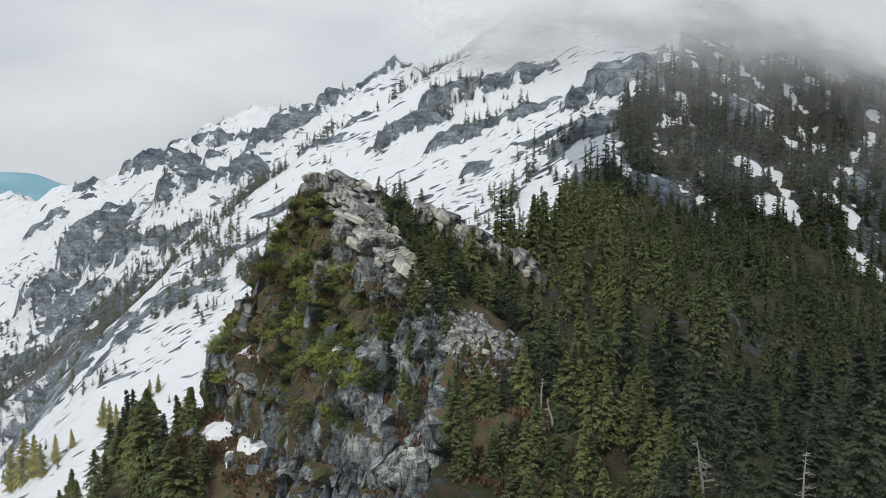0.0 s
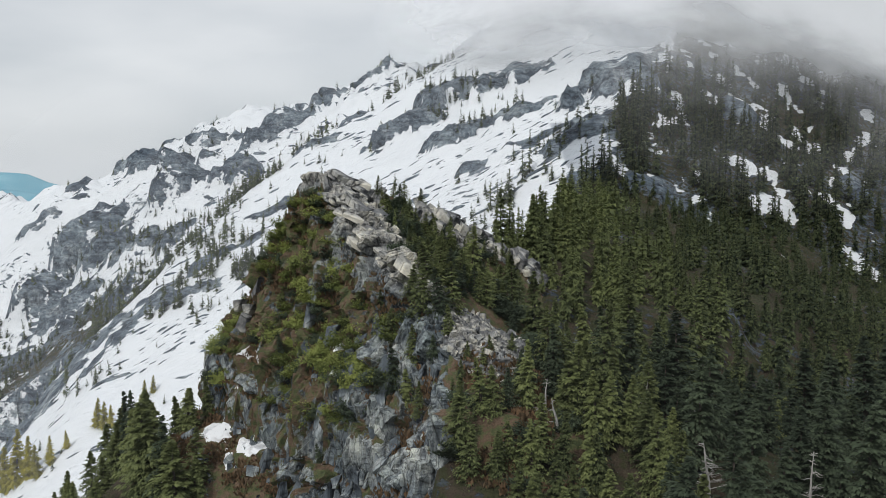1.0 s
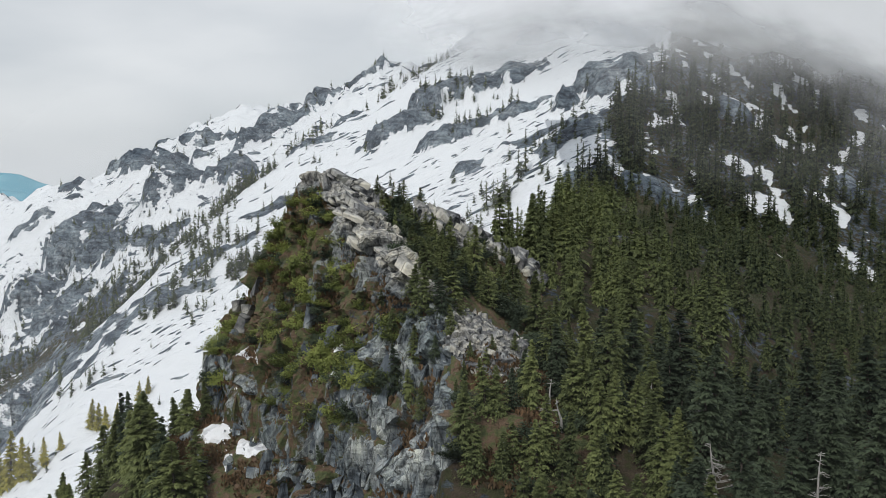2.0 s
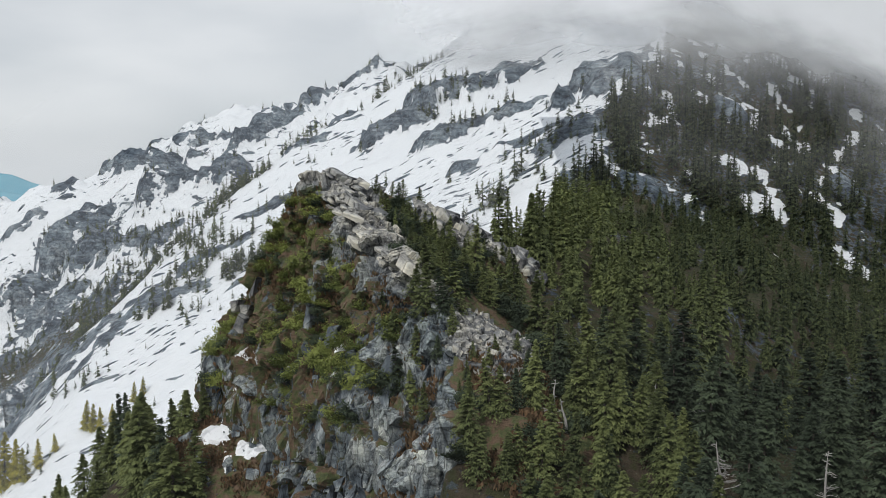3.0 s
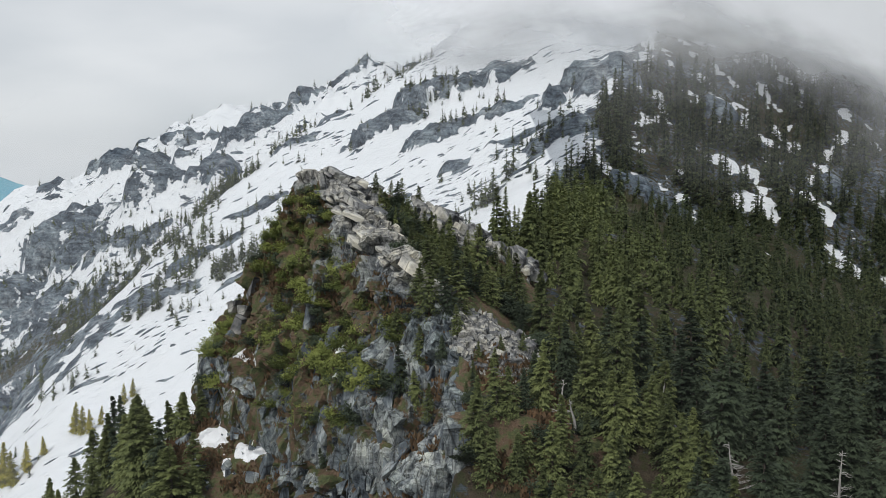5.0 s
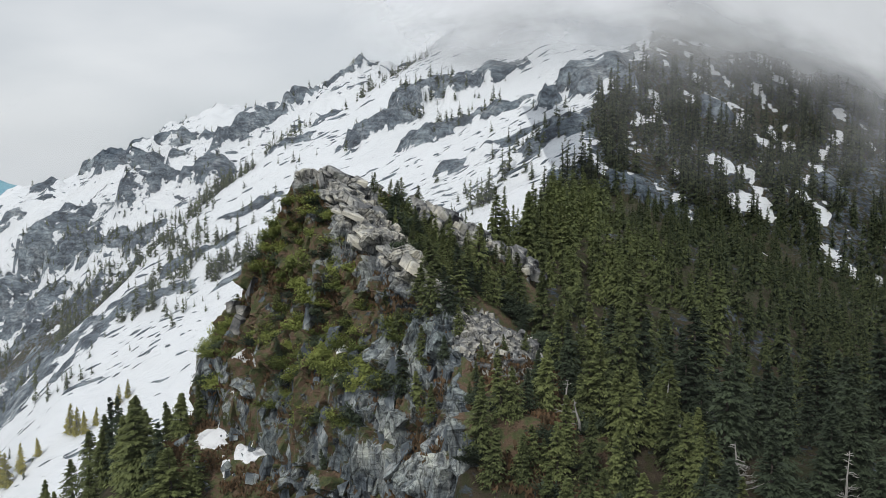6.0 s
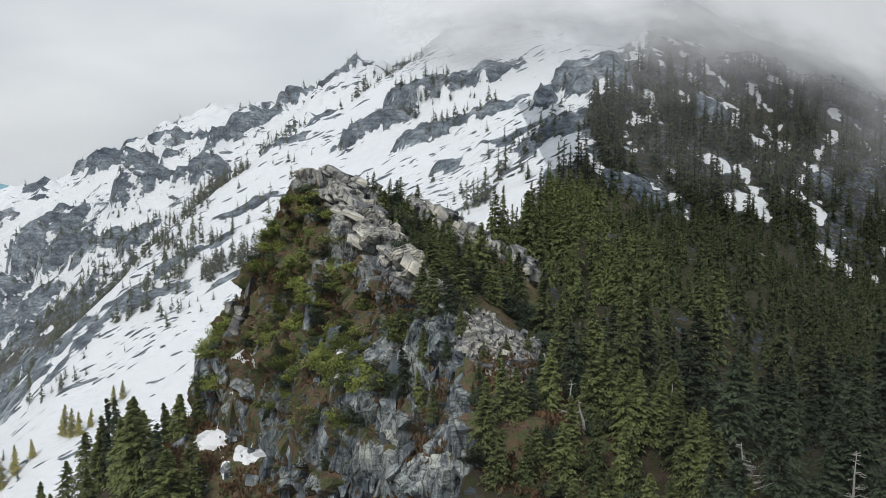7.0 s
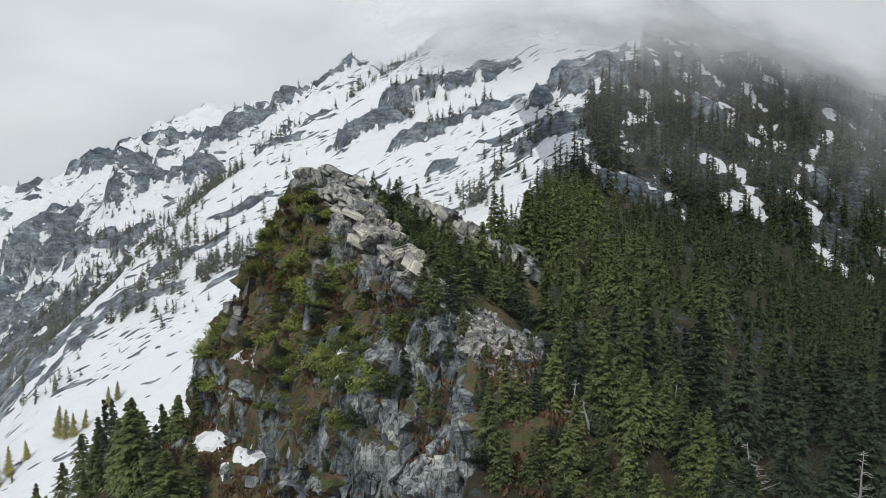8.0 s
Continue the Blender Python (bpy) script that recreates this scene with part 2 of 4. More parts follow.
BARK = make_bark("grey_brown_bark", (0.045, 0.036, 0.030), (0.13, 0.115, 0.10))
DEAD_WOOD = make_bark("bleached_dead_wood", (0.22, 0.21, 0.20), (0.46, 0.45, 0.43))
CLOUD = make_cloud()


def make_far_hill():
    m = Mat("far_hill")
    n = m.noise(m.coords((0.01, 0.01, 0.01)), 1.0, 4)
    # the haze of distance is painted into this blue base colour
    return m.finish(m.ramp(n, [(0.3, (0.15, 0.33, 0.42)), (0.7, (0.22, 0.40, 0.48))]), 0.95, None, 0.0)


FAR_HILL = make_far_hill()
# ---------------------------------------------------------------- noise on arrays
def lattice(ix, iy, iz, seed):
    """A fixed pseudo-random number from 0 to 1 for each lattice cell."""
    n = (ix.astype(np.int64) * 374761393 + iy.astype(np.int64) * 668265263
         + iz.astype(np.int64) * 1274126177 + seed * 974634777) & 0xFFFFFFFF
    n = ((n ^ (n >> 13)) * 1274126177) & 0xFFFFFFFF
    n = ((n ^ (n >> 15)) * 2246822519) & 0xFFFFFFFF
    return ((n ^ (n >> 16)) & 0xFFFFFF) / float(0xFFFFFF)


def noise2(x, y, seed=0):
    """Smooth value noise from -1 to 1."""
    ix, iy = np.floor(x), np.floor(y)
    fx, fy = x - ix, y - iy
    fx, fy = fx * fx * fx * (fx * (fx * 6 - 15) + 10), fy * fy * fy * (fy * (fy * 6 - 15) + 10)
    z = np.zeros_like(ix)
    a, b = lattice(ix, iy, z, seed), lattice(ix + 1, iy, z, seed)
    c, d = lattice(ix, iy + 1, z, seed), lattice(ix + 1, iy + 1, z, seed)
    return 2 * ((a + (b - a) * fx) * (1 - fy) + (c + (d - c) * fx) * fy) - 1


def fbm(x, y, seed=0, octaves=4, gain=0.5):
    total, size = 0.0, 1.0
    for i in range(octaves):
        total = total + size * noise2(x * 2 ** i + 17.3 * i, y * 2 ** i - 9.1 * i, seed + i)
        size *= gain
    return total


def facets3(x, y, z, seed=0):
    """Flat facets: each Voronoi cell has its own offset and its own tilted plane. Also the distance from the cell's edge."""
    ix, iy, iz = np.floor(x), np.floor(y), np.floor(z)
    best, second, lift = np.full(x.shape, 9.0), np.full(x.shape, 9.0), np.zeros(x.shape)
    for dx in (-1, 0, 1):
        for dy in (-1, 0, 1):
            for dz in (-1, 0, 1):
                cx, cy, cz = ix + dx, iy + dy, iz + dz
                r = [lattice(cx, cy, cz, seed + i) for i in range(7)]
                ex, ey, ez = x - cx - r[0], y - cy - r[1], z - cz - r[2]
                d = np.sqrt(ex * ex + ey * ey + ez * ez)
                near = d < best
                second = np.where(near, best, np.minimum(second, d))
                plane = (r[3] - 0.5) + 1.5 * ((r[4] - 0.5) * ex + (r[5] - 0.5) * ey + (r[6] - 0.5) * ez)
                lift = np.where(near, plane, lift)
                best = np.where(near, d, best)
    return lift, second - best


def ramp(x, a, b):
    """0 below a, 1 above b, smooth between."""
    s = np.clip((x - a) / (b - a), 0, 1)
    return s * s * (3 - 2 * s)


def smax(a, b, k):
    """A rounded maximum."""
    h = np.clip(0.5 + 0.5 * (a - b) / k, 0, 1)
    return b + (a - b) * h + k * h * (1 - h)


# ---------------------------------------------------------------- the shape of the land
# Ridges: x, y, crest height, fall to the ridge's left, fall to its right, per metre.
CRAG_RIDGE = ((-24, 150, -3.4, 2.0, 1.2), (-20, 147, -2.8, 1.75, 0.9), (-16, 137, -6.4, 2.1, 0.62), (-8, 122.5, -14.6, 2.2, 0.5),
              (1, 109, -23.2, 1.7, 0.36), (0.3, 99, -28.5, 1.9, 0.15), (-0.6, 91, -34.0, 2.0, 0.03), (2, 76, -43, 1.8, 0.1),
              (13, 52, -62, 1.4, 0.3), (30, 15, -90, 1.0, 0.4))
BACK_RIDGE = ((88, 362, -10, 0.5, 0.38), (70, 335, -14, 0.7, 0.36), (46, 258, -17, 0.9, 0.36), (31, 207, -16.5, 0.9, 0.42),
              (18, 180, -18, 1.0, 0.42), (12, 164, -19, 1.0, 0.42), (-2, 153, -10.5, 1.1, 0.8), (-20, 147, -2.8, 1.5, 2.2))
SHELF = ((-100, 215, -95, 0.6, 0.9), (-62, 158, -57, 0.7, 1.1), (-37, 133, -43.0, 0.5, 0.6), (-27, 123, -44.5, 0.6, 0.7), (-18, 108, -52, 0.8, 0.9))
RIM = ((-400, -330, -290, -260, -234, -210, -188, -168, -152, -135, -114, -99, -81, -68, -56, -42, -31, -12, 7, 30, 70),
       (-7, 0, -13, -22, -14, -6, -2, 0, -9, -15, -11, -13, -19, -21, -16, -12, -21, -31, -25, -15, 0))
GULLY = ((20, 660), (-44, 607), (-65, 611), (-97, 586), (-116, 563), (-130, 546), (-142, 521), (-154, 494), (-172, 474), (-200, 470), (-240, 482), (-310, 470))


def ridge(x, y, rows, side=1):
    """Height of a ridge: from a crest line the land falls away to both sides."""
    top = np.full(np.shape(x), -1e4)
    for (ax, ay, az, al, ar), (bx, by, bz, bl, br) in zip(rows, rows[1:]):
        ux, uy = bx - ax, by - ay
        long = ux * ux + uy * uy
        run = ((x - ax) * ux + (y - ay) * uy) / long
        s = np.clip(run, 0, 1)
        px, py = x - ax - s * ux, y - ay - s * uy
        d = np.hypot(px, py)
        past = np.maximum(np.abs(run - s) * np.sqrt(long) - 8, 0)
        left = (ux * py - uy * px) * side > 0
        fall = np.where(left, al + (bl - al) * s, ar + (br - ar) * s)
        top = np.maximum(top, az + (bz - az) * s - fall * (np.sqrt(d * d + 1.0) - 1.0) - 0.6 * past)
    return top


def line_distance(x, y, rows):
    """Distance from a line and on which side of it (positive: left)."""
    best, sign = np.full(np.shape(x), 1e4), np.zeros(np.shape(x))
    for (ax, ay), (bx, by) in zip(rows, rows[1:]):
        ux, uy = bx - ax, by - ay
        s = np.clip(((x - ax) * ux + (y - ay) * uy) / (ux * ux + uy * uy), 0, 1)
        px, py = x - ax - s * ux, y - ay - s * uy
        d = np.hypot(px, py)
        sign = np.where(d < best, np.sign(ux * py - uy * px), sign)
        best = np.minimum(best, d)
    return best, sign


def side_of_line(x, y, rows):
    """Signed distance from a ridge's crest line, positive to its east."""
    d, s = line_distance(x, y, [r[:2] for r in rows])
    return d * s


# Outcrops of the snowfield: x, y, half length up the slope, half width across it, height of the step.
OUTCROPS = (
    (-16, 507, 30, 10, 11), (14, 523, 34, 13, 13), (52, 512, 34, 11, 8), (22, 458, 30, 8, 6), (48, 452, 20, 6, 4), (34, 408, 26, 4, 2.5), (57, 388, 24, 6, 3),
    (72, 396, 12, 9, 5), (96, 440, 26, 18, 12), (151, 413, 9, 8, 7), (188, 372, 7, 6, 5), (86, 345, 12, 8, 5),
    (-180, 412, 44, 27, 2.5), (-214, 440, 32, 26, 2.0), (-128, 408, 18, 7, 2.0), (-116, 440, 22, 7, 2.0), (-100, 470, 22, 6, 1.6), (-80, 560, 16, 6, 2.5), (-58, 585, 14, 5, 2.5))
# Rounded bosses of the hill beyond the gully, in the same way.
BOSSES = (
    (-264, 612, 30, 34, 16), (-236, 586, 21, 26, 10), (-280, 570, 26, 17, 12), (-205, 560, 20, 14, 5), (-176, 548, 16, 12, 4), (-207, 648, 17, 11, 12), (-188, 603, 25, 15, 11), (-205, 610, 12, 9, 6),
    (-176, 637, 12, 7, 5), (-143, 592, 21, 19, 7), (-188, 668, 20, 8, 7), (-138, 632, 15, 14, 9), (-119, 640, 23, 13, 9), (-152, 612, 11, 9, 5),
    (-236, 674, 18, 10, 7), (-258, 696, 19, 12, 7), (-160, 662, 11, 6, 4), (-92, 657, 13, 7, 5), (-84, 668, 17, 8, 5), (-60, 680, 16, 10, 5),
    (-112, 672, 12, 7, 5), (-318, 652, 16, 9, 5), (-300, 690, 14, 7, 4), (-245, 545, 24, 12, 7), (-296, 590, 13, 9, 6), (-222, 690, 10, 6, 4), (-36, 688, 12, 8, 5))


def slope_axes(x, y, ox, oy):
    """Along and across the grain of the rock, from a point on the snowfield."""
    return 0.996 * (x - ox) + 0.087 * (y - oy), -0.087 * (x - ox) + 0.996 * (y - oy)


def outcrop_steps(x, y):
    """Rock steps that stand out of the snow: their height and how bare they are."""
    lift, bare = np.zeros(np.shape(x)), np.zeros(np.shape(x))
    wob, wob2 = fbm(x / 16, y / 16, 40, 4, 0.6), fbm(x / 12, y / 12, 50, 4, 0.6)
    for rows, uneven, steep in ((OUTCROPS, 0.36, 1.0), (BOSSES, 0.24, 1.6)):
        for ox, oy, long, wide, high in rows:
            u, v = slope_axes(x, y, ox, oy)
            fall = np.clip((0.749 * (x - ox) + 0.662 * (y - oy)) / (0.5 * (long + wide)), -1, 1)
            u, v = u / long + uneven * wob, v / wide + 1.2 * uneven * wob2
            inside = ramp(1 - np.sqrt(u * u + v * v), -0.08, 0.5)
            lift = np.maximum(lift, steep * high * inside * (0.75 - 0.55 * fall))
            bare = np.maximum(bare, ramp(1.0 - np.sqrt(u * u + v * v), -0.22 if rows is OUTCROPS else -0.04, 0.25))
    return lift, bare


def crest_y(x):
    """Where the snowy mountainside breaks off at the skyline."""
    return 714 + 60 * ramp(-x, 330, 430) - 14 * ramp(x, -60, -20) + 10 * fbm(x / 60, x * 0, 61, 3)


def snowfield(x, y):
    """The open snow slope on this side of the gully; westward it rolls over and steepens."""
    over = np.maximum(0, -(x + 150))
    return 2.2 + 0.439 * (x + 6) + 0.388 * (y - 445) - 0.0045 * over * over - 0.25 * over


def flank(x, y):
    """The wooded slope under the summit."""
    return 0.4 - 0.206 * (x - 139) + 0.74 * (y - 375)


def domed_hill(x, y):
    """The bossy hill beyond the gully."""
    z = 3.9 + 0.408 * (x + 180) + 0.573 * (y - 650)
    z = z + 9 * np.exp(-((x + 245) / 65) ** 2 - ((y - 684) / 45) ** 2) - 16 * ramp(-x, 200, 270) * ramp(680 - y, 0, 60)
    return z - 12 * np.exp(-((x + 97) / 22) ** 2 - ((y - 700) / 25) ** 2)


def mountain(x, y):
    open_snow = snowfield(x, y)
    land = -smax(-open_snow, -flank(x, y), 6.0)
    d, side = line_distance(x, y, GULLY)
    away = np.where(side < 0, d, 0)
    hill = domed_hill(x, y)
    hill = hill + (5 * fbm(x / 60, y / 60, 3, 3) + 3.0 * np.abs(fbm(x / 24, y / 24, 6, 3))) * ramp(away, 0, 25)
    hill = hill + 3.0 * ramp(-fbm(x / 17, y / 13, 98, 4, 0.6), 0.0, 0.5) * ramp(away, 4, 20)
    land = land - 7.0 * np.exp(-(d / 10) ** 2)
    land = np.where(side < 0, smax(np.minimum(land, land - 0.9 * away), hill, 4.0), smax(land, np.minimum(hill, land), 4.0) - 1.0)
    over = y - crest_y(x)
    for px, py, size, high in ((-42, 694, 14, 5), (-20, 690, 10, 4)):
        land = land + high * np.exp(-((x - px) ** 2 + (y - py) ** 2) / (2 * size * size))
    land = land - np.where(over > 0, 0.9 * over, 0) - 1.5 * np.exp(-(over / 14) ** 2)
    rim = np.interp(x, RIM[0], RIM[1])
    return land + rim * ramp(over, -70, -5) + 2.0 * fbm(x / 16, y / 30, 63, 3) * np.exp(-(over / 18) ** 2)


def near_spur(x, y):
    front, back = ridge(x, y, CRAG_RIDGE, -1), ridge(x, y, BACK_RIDGE, -1)
    land = smax(smax(front, back, 2.0), ridge(x, y, SHELF), 2.0)
    # ledges and small cliffs on the crag's western side
    west = ramp(-np.where(y < 150, side_of_line(x, y, CRAG_RIDGE), -9), 4, 9) * ramp(x, -75, -55) * ramp(y, 95, 105)
    rough = land + 1.6 * fbm(x / 11, y / 11, 15, 3)
    stepped = np.interp(rough, (-90, -48, -43.5, -41.0, -39.8, -37.5, -36.2, -31, -24, -22.5, -16, 0),
                        (-90, -48.0, -44, -43, -37.2, -36.0, -32.0, -29.5, -25.5, -22, -16.5, 0)) - rough
    return land + west * stepped


def height(x, y):
    x, y = np.asarray(x, float), np.asarray(y, float)
    far = ramp(np.hypot(x, y), 900, 1600)
    spur, hill = near_spur(x, y), mountain(x, y)
    land = smax(spur, np.maximum(hill, -190), 5.0)
    # big and small unevenness
    land = land + 1.6 * fbm(x / 22, y / 22, 11, 4) * (1 - far)
    lift, bare = outcrop_steps(x, y)
    land = land + lift + bare * (1.2 * fbm(x / 7, y / 7, 21, 3) + 2.4 * np.abs(fbm(x / 15, y / 12, 25, 3)))
    land = np.maximum(land, -420 + 30 * fbm(x / 300, y / 300, 31, 3))
    # the far valley
    beyond = ramp(y, 1000, 1500)
    return land * (1 - beyond) - 420 * beyond
# ---------------------------------------------------------------- building meshes
def mesh_from(name, verts, faces, material, smooth=False):
    """A mesh from arrays of vertices and of faces that all have the same number of corners."""
    verts, faces = np.asarray(verts, np.float32), np.asarray(faces, np.int32)
    me = bpy.data.meshes.new(name)
    me.vertices.add(len(verts))
    me.vertices.foreach_set("co", verts.ravel())
    corners = faces.shape[1]
    me.loops.add(faces.size)
    me.loops.foreach_set("vertex_index", faces.ravel())
    me.polygons.add(len(faces))
    me.polygons.foreach_set("loop_start", np.arange(0, faces.size, corners, dtype=np.int32))
    me.polygons.foreach_set("use_smooth", np.full(len(faces), smooth))
    me.update(calc_edges=True)
    me.materials.append(material)
    return me


def set_attribute(me, name, values):
    layer = me.attributes.new(name, "FLOAT", "POINT")
    layer.data.foreach_set("value", np.asarray(values, np.float32).ravel())


def grid_faces(rows, cols):
    """Quads over a grid of rows x cols vertices."""
    i = np.arange(rows * cols).reshape(rows, cols)
    return np.stack([i[:-1, :-1], i[:-1, 1:], i[1:, 1:], i[1:, :-1]], -1).reshape(-1, 4)


def part(name, me, parent, label=""):
    ob = new(name, me)
    ob.parent = parent
    if label:
        tagged(ob, label)
    return ob


def thing(name, x, y, z, label, category, group="", kind=""):
    ob = new(name)
    ob.empty_display_size = 0.5
    ob.location = (x, y, z)
    return tagged(ob, label, category, group, kind)


# ---------------------------------------------------------------- the ground, one sheet to the horizon
def spaced(stops):
    """Coordinates from a list of (start, end, step)."""
    out = [np.arange(a, b, s) for a, b, s in stops]
    return np.concatenate(out + [[stops[-1][1]]])


def zones(x, y):
    """How far a place belongs to the near spur, the wooded flank and the hills beyond the gully."""
    spur = ramp(near_spur(x, y) - mountain(x, y), -3, 4)
    wooded = ramp(snowfield(x, y) - flank(x, y) + 6 * fbm(x / 25, y / 25, 81, 3) + 5, -6, 6)
    d, side = line_distance(x, y, GULLY)
    beyond = np.where(side < 0, ramp(d, -2, 10), 0)
    return spur, wooded, beyond


# open places on the flank where snow lies or rock shows between the trees: x, y, radius
CLEARINGS = ((140, 376, 11), (122, 449, 7), (154, 441, 7), (197, 397, 6), (182, 362, 4), (203, 455, 7), (150, 403, 8), (152, 356, 6), (92, 354, 6), (176, 418, 5))


def clearings(x, y):
    """How open the wood is: each clearing and the slope just below it."""
    open_ = 0 * x
    for cx, cy, r in CLEARINGS:
        below = np.where(y < cy, 1.5, 0.8)
        open_ = np.maximum(open_, 1 - np.hypot((x - cx) / (1.0 * r), (y - cy) / (below * r)))
    return open_ + 0.12 * fbm(x / 7, y / 7, 84, 2)


def snow_and_heath(x, y):
    spur, wooded, beyond = zones(x, y)
    lift, bare = outcrop_steps(x, y)
    patch = fbm(x / 26, y / 26, 91, 3)
    u, v = slope_axes(x, y, 0, 0)
    runs = fbm(u / 40, v / 9, 97, 4, 0.6)
    hills = np.maximum(beyond, (1 - ramp(x, -70, -20)) * ramp(y, 570, 620))
    snow = 0.83 + 0.08 * patch + 0.11 * runs * (1 - hills) + 0.24 * hills * fbm(x / 17, y / 13, 98, 4, 0.6)
    snow = snow - 0.03 * hills - 0.07 * ramp(470 - y, 0, 120) - 0.04 * hills * ramp(640 - y, 0, 90)
    d, side = line_distance(x, y, GULLY)
    snow = snow - 0.30 * np.exp(-(d / 12) ** 2) * ramp(585 - y, 0, 60) - 0.12 * beyond * ramp(560 - y, 0, 70) - 0.30 * beyond * ramp(560 - y, 0, 60) - 0.15 * ramp(x, -20, 20) * ramp(450 - y, 0, 40) + 0.08 * runs * beyond
    snow = snow * (1 - wooded) + wooded * (0.26 - 0.10 * ramp(140 - x, 0, 30) + 0.50 * fbm(x / 8, y / 11, 95, 4, 0.6))
    drift = np.exp(-((x - 139) / 9) ** 2 - ((y - 375) / 6) ** 2) + 0.6 * np.exp(-((x - 173) / 5) ** 2 - ((y - 362) / 9) ** 2) + np.exp(-((x - 121) / 5) ** 2 - ((y - 437) / 10) ** 2)
    snow = snow + (0.7 * drift + 0.42 * ramp(clearings(x, y), 0.3, 0.7)) * wooded
    snow = snow * (1 - bare) + bare * (0.24 + 0.30 * fbm(x / 9, y / 9, 99, 3))
    # two lasting patches on the shelf below the crag
    shelf = np.exp(-(((x + 36.5) / 5.5) ** 2 + ((y - 131) / 4.2) ** 2)) + np.exp(-(((x + 28.5) / 4.5) ** 2 + ((y - 123.5 - 0.06 * (x + 28.5) ** 2) / 2.2) ** 2)) + 0.9 * np.exp(-(((x + 23) / 2) ** 2 + ((y - 113) / 2.2) ** 2))
    snow = snow * (1 - spur) + spur * (-0.35 + 1.22 * shelf + 0.7 * ramp(fbm(x / 7, y / 7, 93, 3), 0.45, 0.7))
    heath = 0.10 + 0.10 * patch + 0.35 * beyond * ramp(560 - y, 0, 70) + wooded * 0.44 + 0.12 * np.exp(-(d / 20) ** 2)
    heath = heath * (1 - 0.7 * bare)
    heath = heath * (1 - spur) + spur * (0.72 + 0.2 * patch)
    far = ramp(y, 1000, 1400)
    return snow * (1 - far) - far, heath * (1 - far) + far


def build_ground():
    xs = spaced([(-4200, -1200, 150), (-1200, -500, 25), (-500, -330, 6), (-330, -70, 2.4), (-70, 70, 1.3),
                 (70, 240, 2.3), (240, 500, 8), (500, 1200, 35), (1200, 4200, 200)])
    ys = spaced([(-2500, -400, 150), (-400, 0, 20), (0, 50, 4), (50, 170, 1.3), (170, 300, 2.8), (300, 740, 2.4),
                 (740, 900, 5), (900, 1600, 30), (1600, 4700, 110)])
    x, y = np.meshgrid(xs, ys)
    z = height(x, y)
    spur, wooded, beyond = zones(x, y)
    crag = ramp(np.minimum(np.minimum(x + 46, 20 - x), np.minimum(y - 85, 160 - y)), 0, 7)
    verts = np.stack([x, y, z - 5.0 * crag], -1).reshape(-1, 3)
    me = mesh_from("ground", verts, grid_faces(len(ys), len(xs)), GROUND, True)
    snow, heath = snow_and_heath(x, y)
    set_attribute(me, "snow", snow)
    set_attribute(me, "heath", heath)
    set_attribute(me, "run", 1 - 0.65 * np.maximum(beyond, (1 - ramp(x, -70, -20)) * ramp(y, 570, 620)))
    return tagged(new("ground", me), "steep mountainside of grey granite with melting snow and brown heath", "mountain ground", kind="structure")


build_ground()


def sow_snow_rocks():
    """Low whalebacks of rock that melt out of the snow, long up the slope."""
    r = np.random.default_rng(41)
    x, y = np.meshgrid(np.arange(-340, 110, 5.0), np.arange(300, 725, 5.0))
    x, y = (a.ravel() + r.uniform(-2.4, 2.4, a.size) for a in (x, y))
    spur, wooded, beyond = zones(x, y)
    bare = outcrop_steps(x, y)[1]
    bands = fbm(x / 60, y / 16, 43, 3, 0.6) + 0.35 * ramp(x, -40, 40) * ramp(460 - y, 0, 60) + 0.2 * beyond + 0.7 * np.exp(-((bare - 0.15) / 0.2) ** 2) * (bare > 0.01)
    keep = (r.uniform(size=x.size) < 0.035 + 0.55 * ramp(bands, 0.0, 0.7)) & (spur < 0.3) & (wooded < 0.7) & (bare < 0.6) & (y < crest_y(x) - 3)
    x, y = x[keep], y[keep]
    z, n = height(x, y), x.size
    size = np.exp(r.normal(-0.1, 0.6, n)) * np.where(beyond[keep] > 0.5, 1.15, 1.0)
    long, wide, high = np.minimum(1.7 * size, 6) * r.uniform(0.7, 1.6, n), 0.5 * size * r.uniform(0.6, 1.4, n), 0.34 * size ** 0.7 * r.uniform(0.5, 1.5, n)
    turn = np.where(beyond[keep] > 0.5, r.normal(-0.15, 0.5, n), r.normal(0.05, 0.14, n))
    a, q = np.meshgrid(np.arange(9) * 2 * np.pi / 9, np.array([1.0, 0.86, 0.5, 0.06]))
    a, q = a.ravel(), q.ravel()
    rough = r.uniform(0.55, 1.3, (n, a.size))
    u, v = long[:, None] * q * rough * np.cos(a), wide[:, None] * q * rough * np.sin(a)
    px, py = x[:, None] + np.cos(turn)[:, None] * u - np.sin(turn)[:, None] * v, y[:, None] + np.sin(turn)[:, None] * u + np.cos(turn)[:, None] * v
    pz = height(px, py) + high[:, None] * (np.sqrt(np.maximum(0, 1.0 - q ** 2)) - 0.35 * (q > 0.9)) * r.uniform(0.75, 1.2, (n, a.size))
    k = np.arange(9)
    ring = np.concatenate([np.stack([i * 9 + k, i * 9 + (k + 1) % 9, (i + 1) * 9 + (k + 1) % 9, (i + 1) * 9 + k], -1) for i in range(3)])
    faces = (ring[None] + (np.arange(n) * a.size)[:, None, None]).reshape(-1, 4)
    me = mesh_from("snow_rocks", np.stack([px, py, pz], -1).reshape(-1, 3), faces, GROUND, False)
    tagged(new("snow_rocks", me), "low grey rocks melting out of the snow", "rocks", kind="stuff")


sow_snow_rocks()


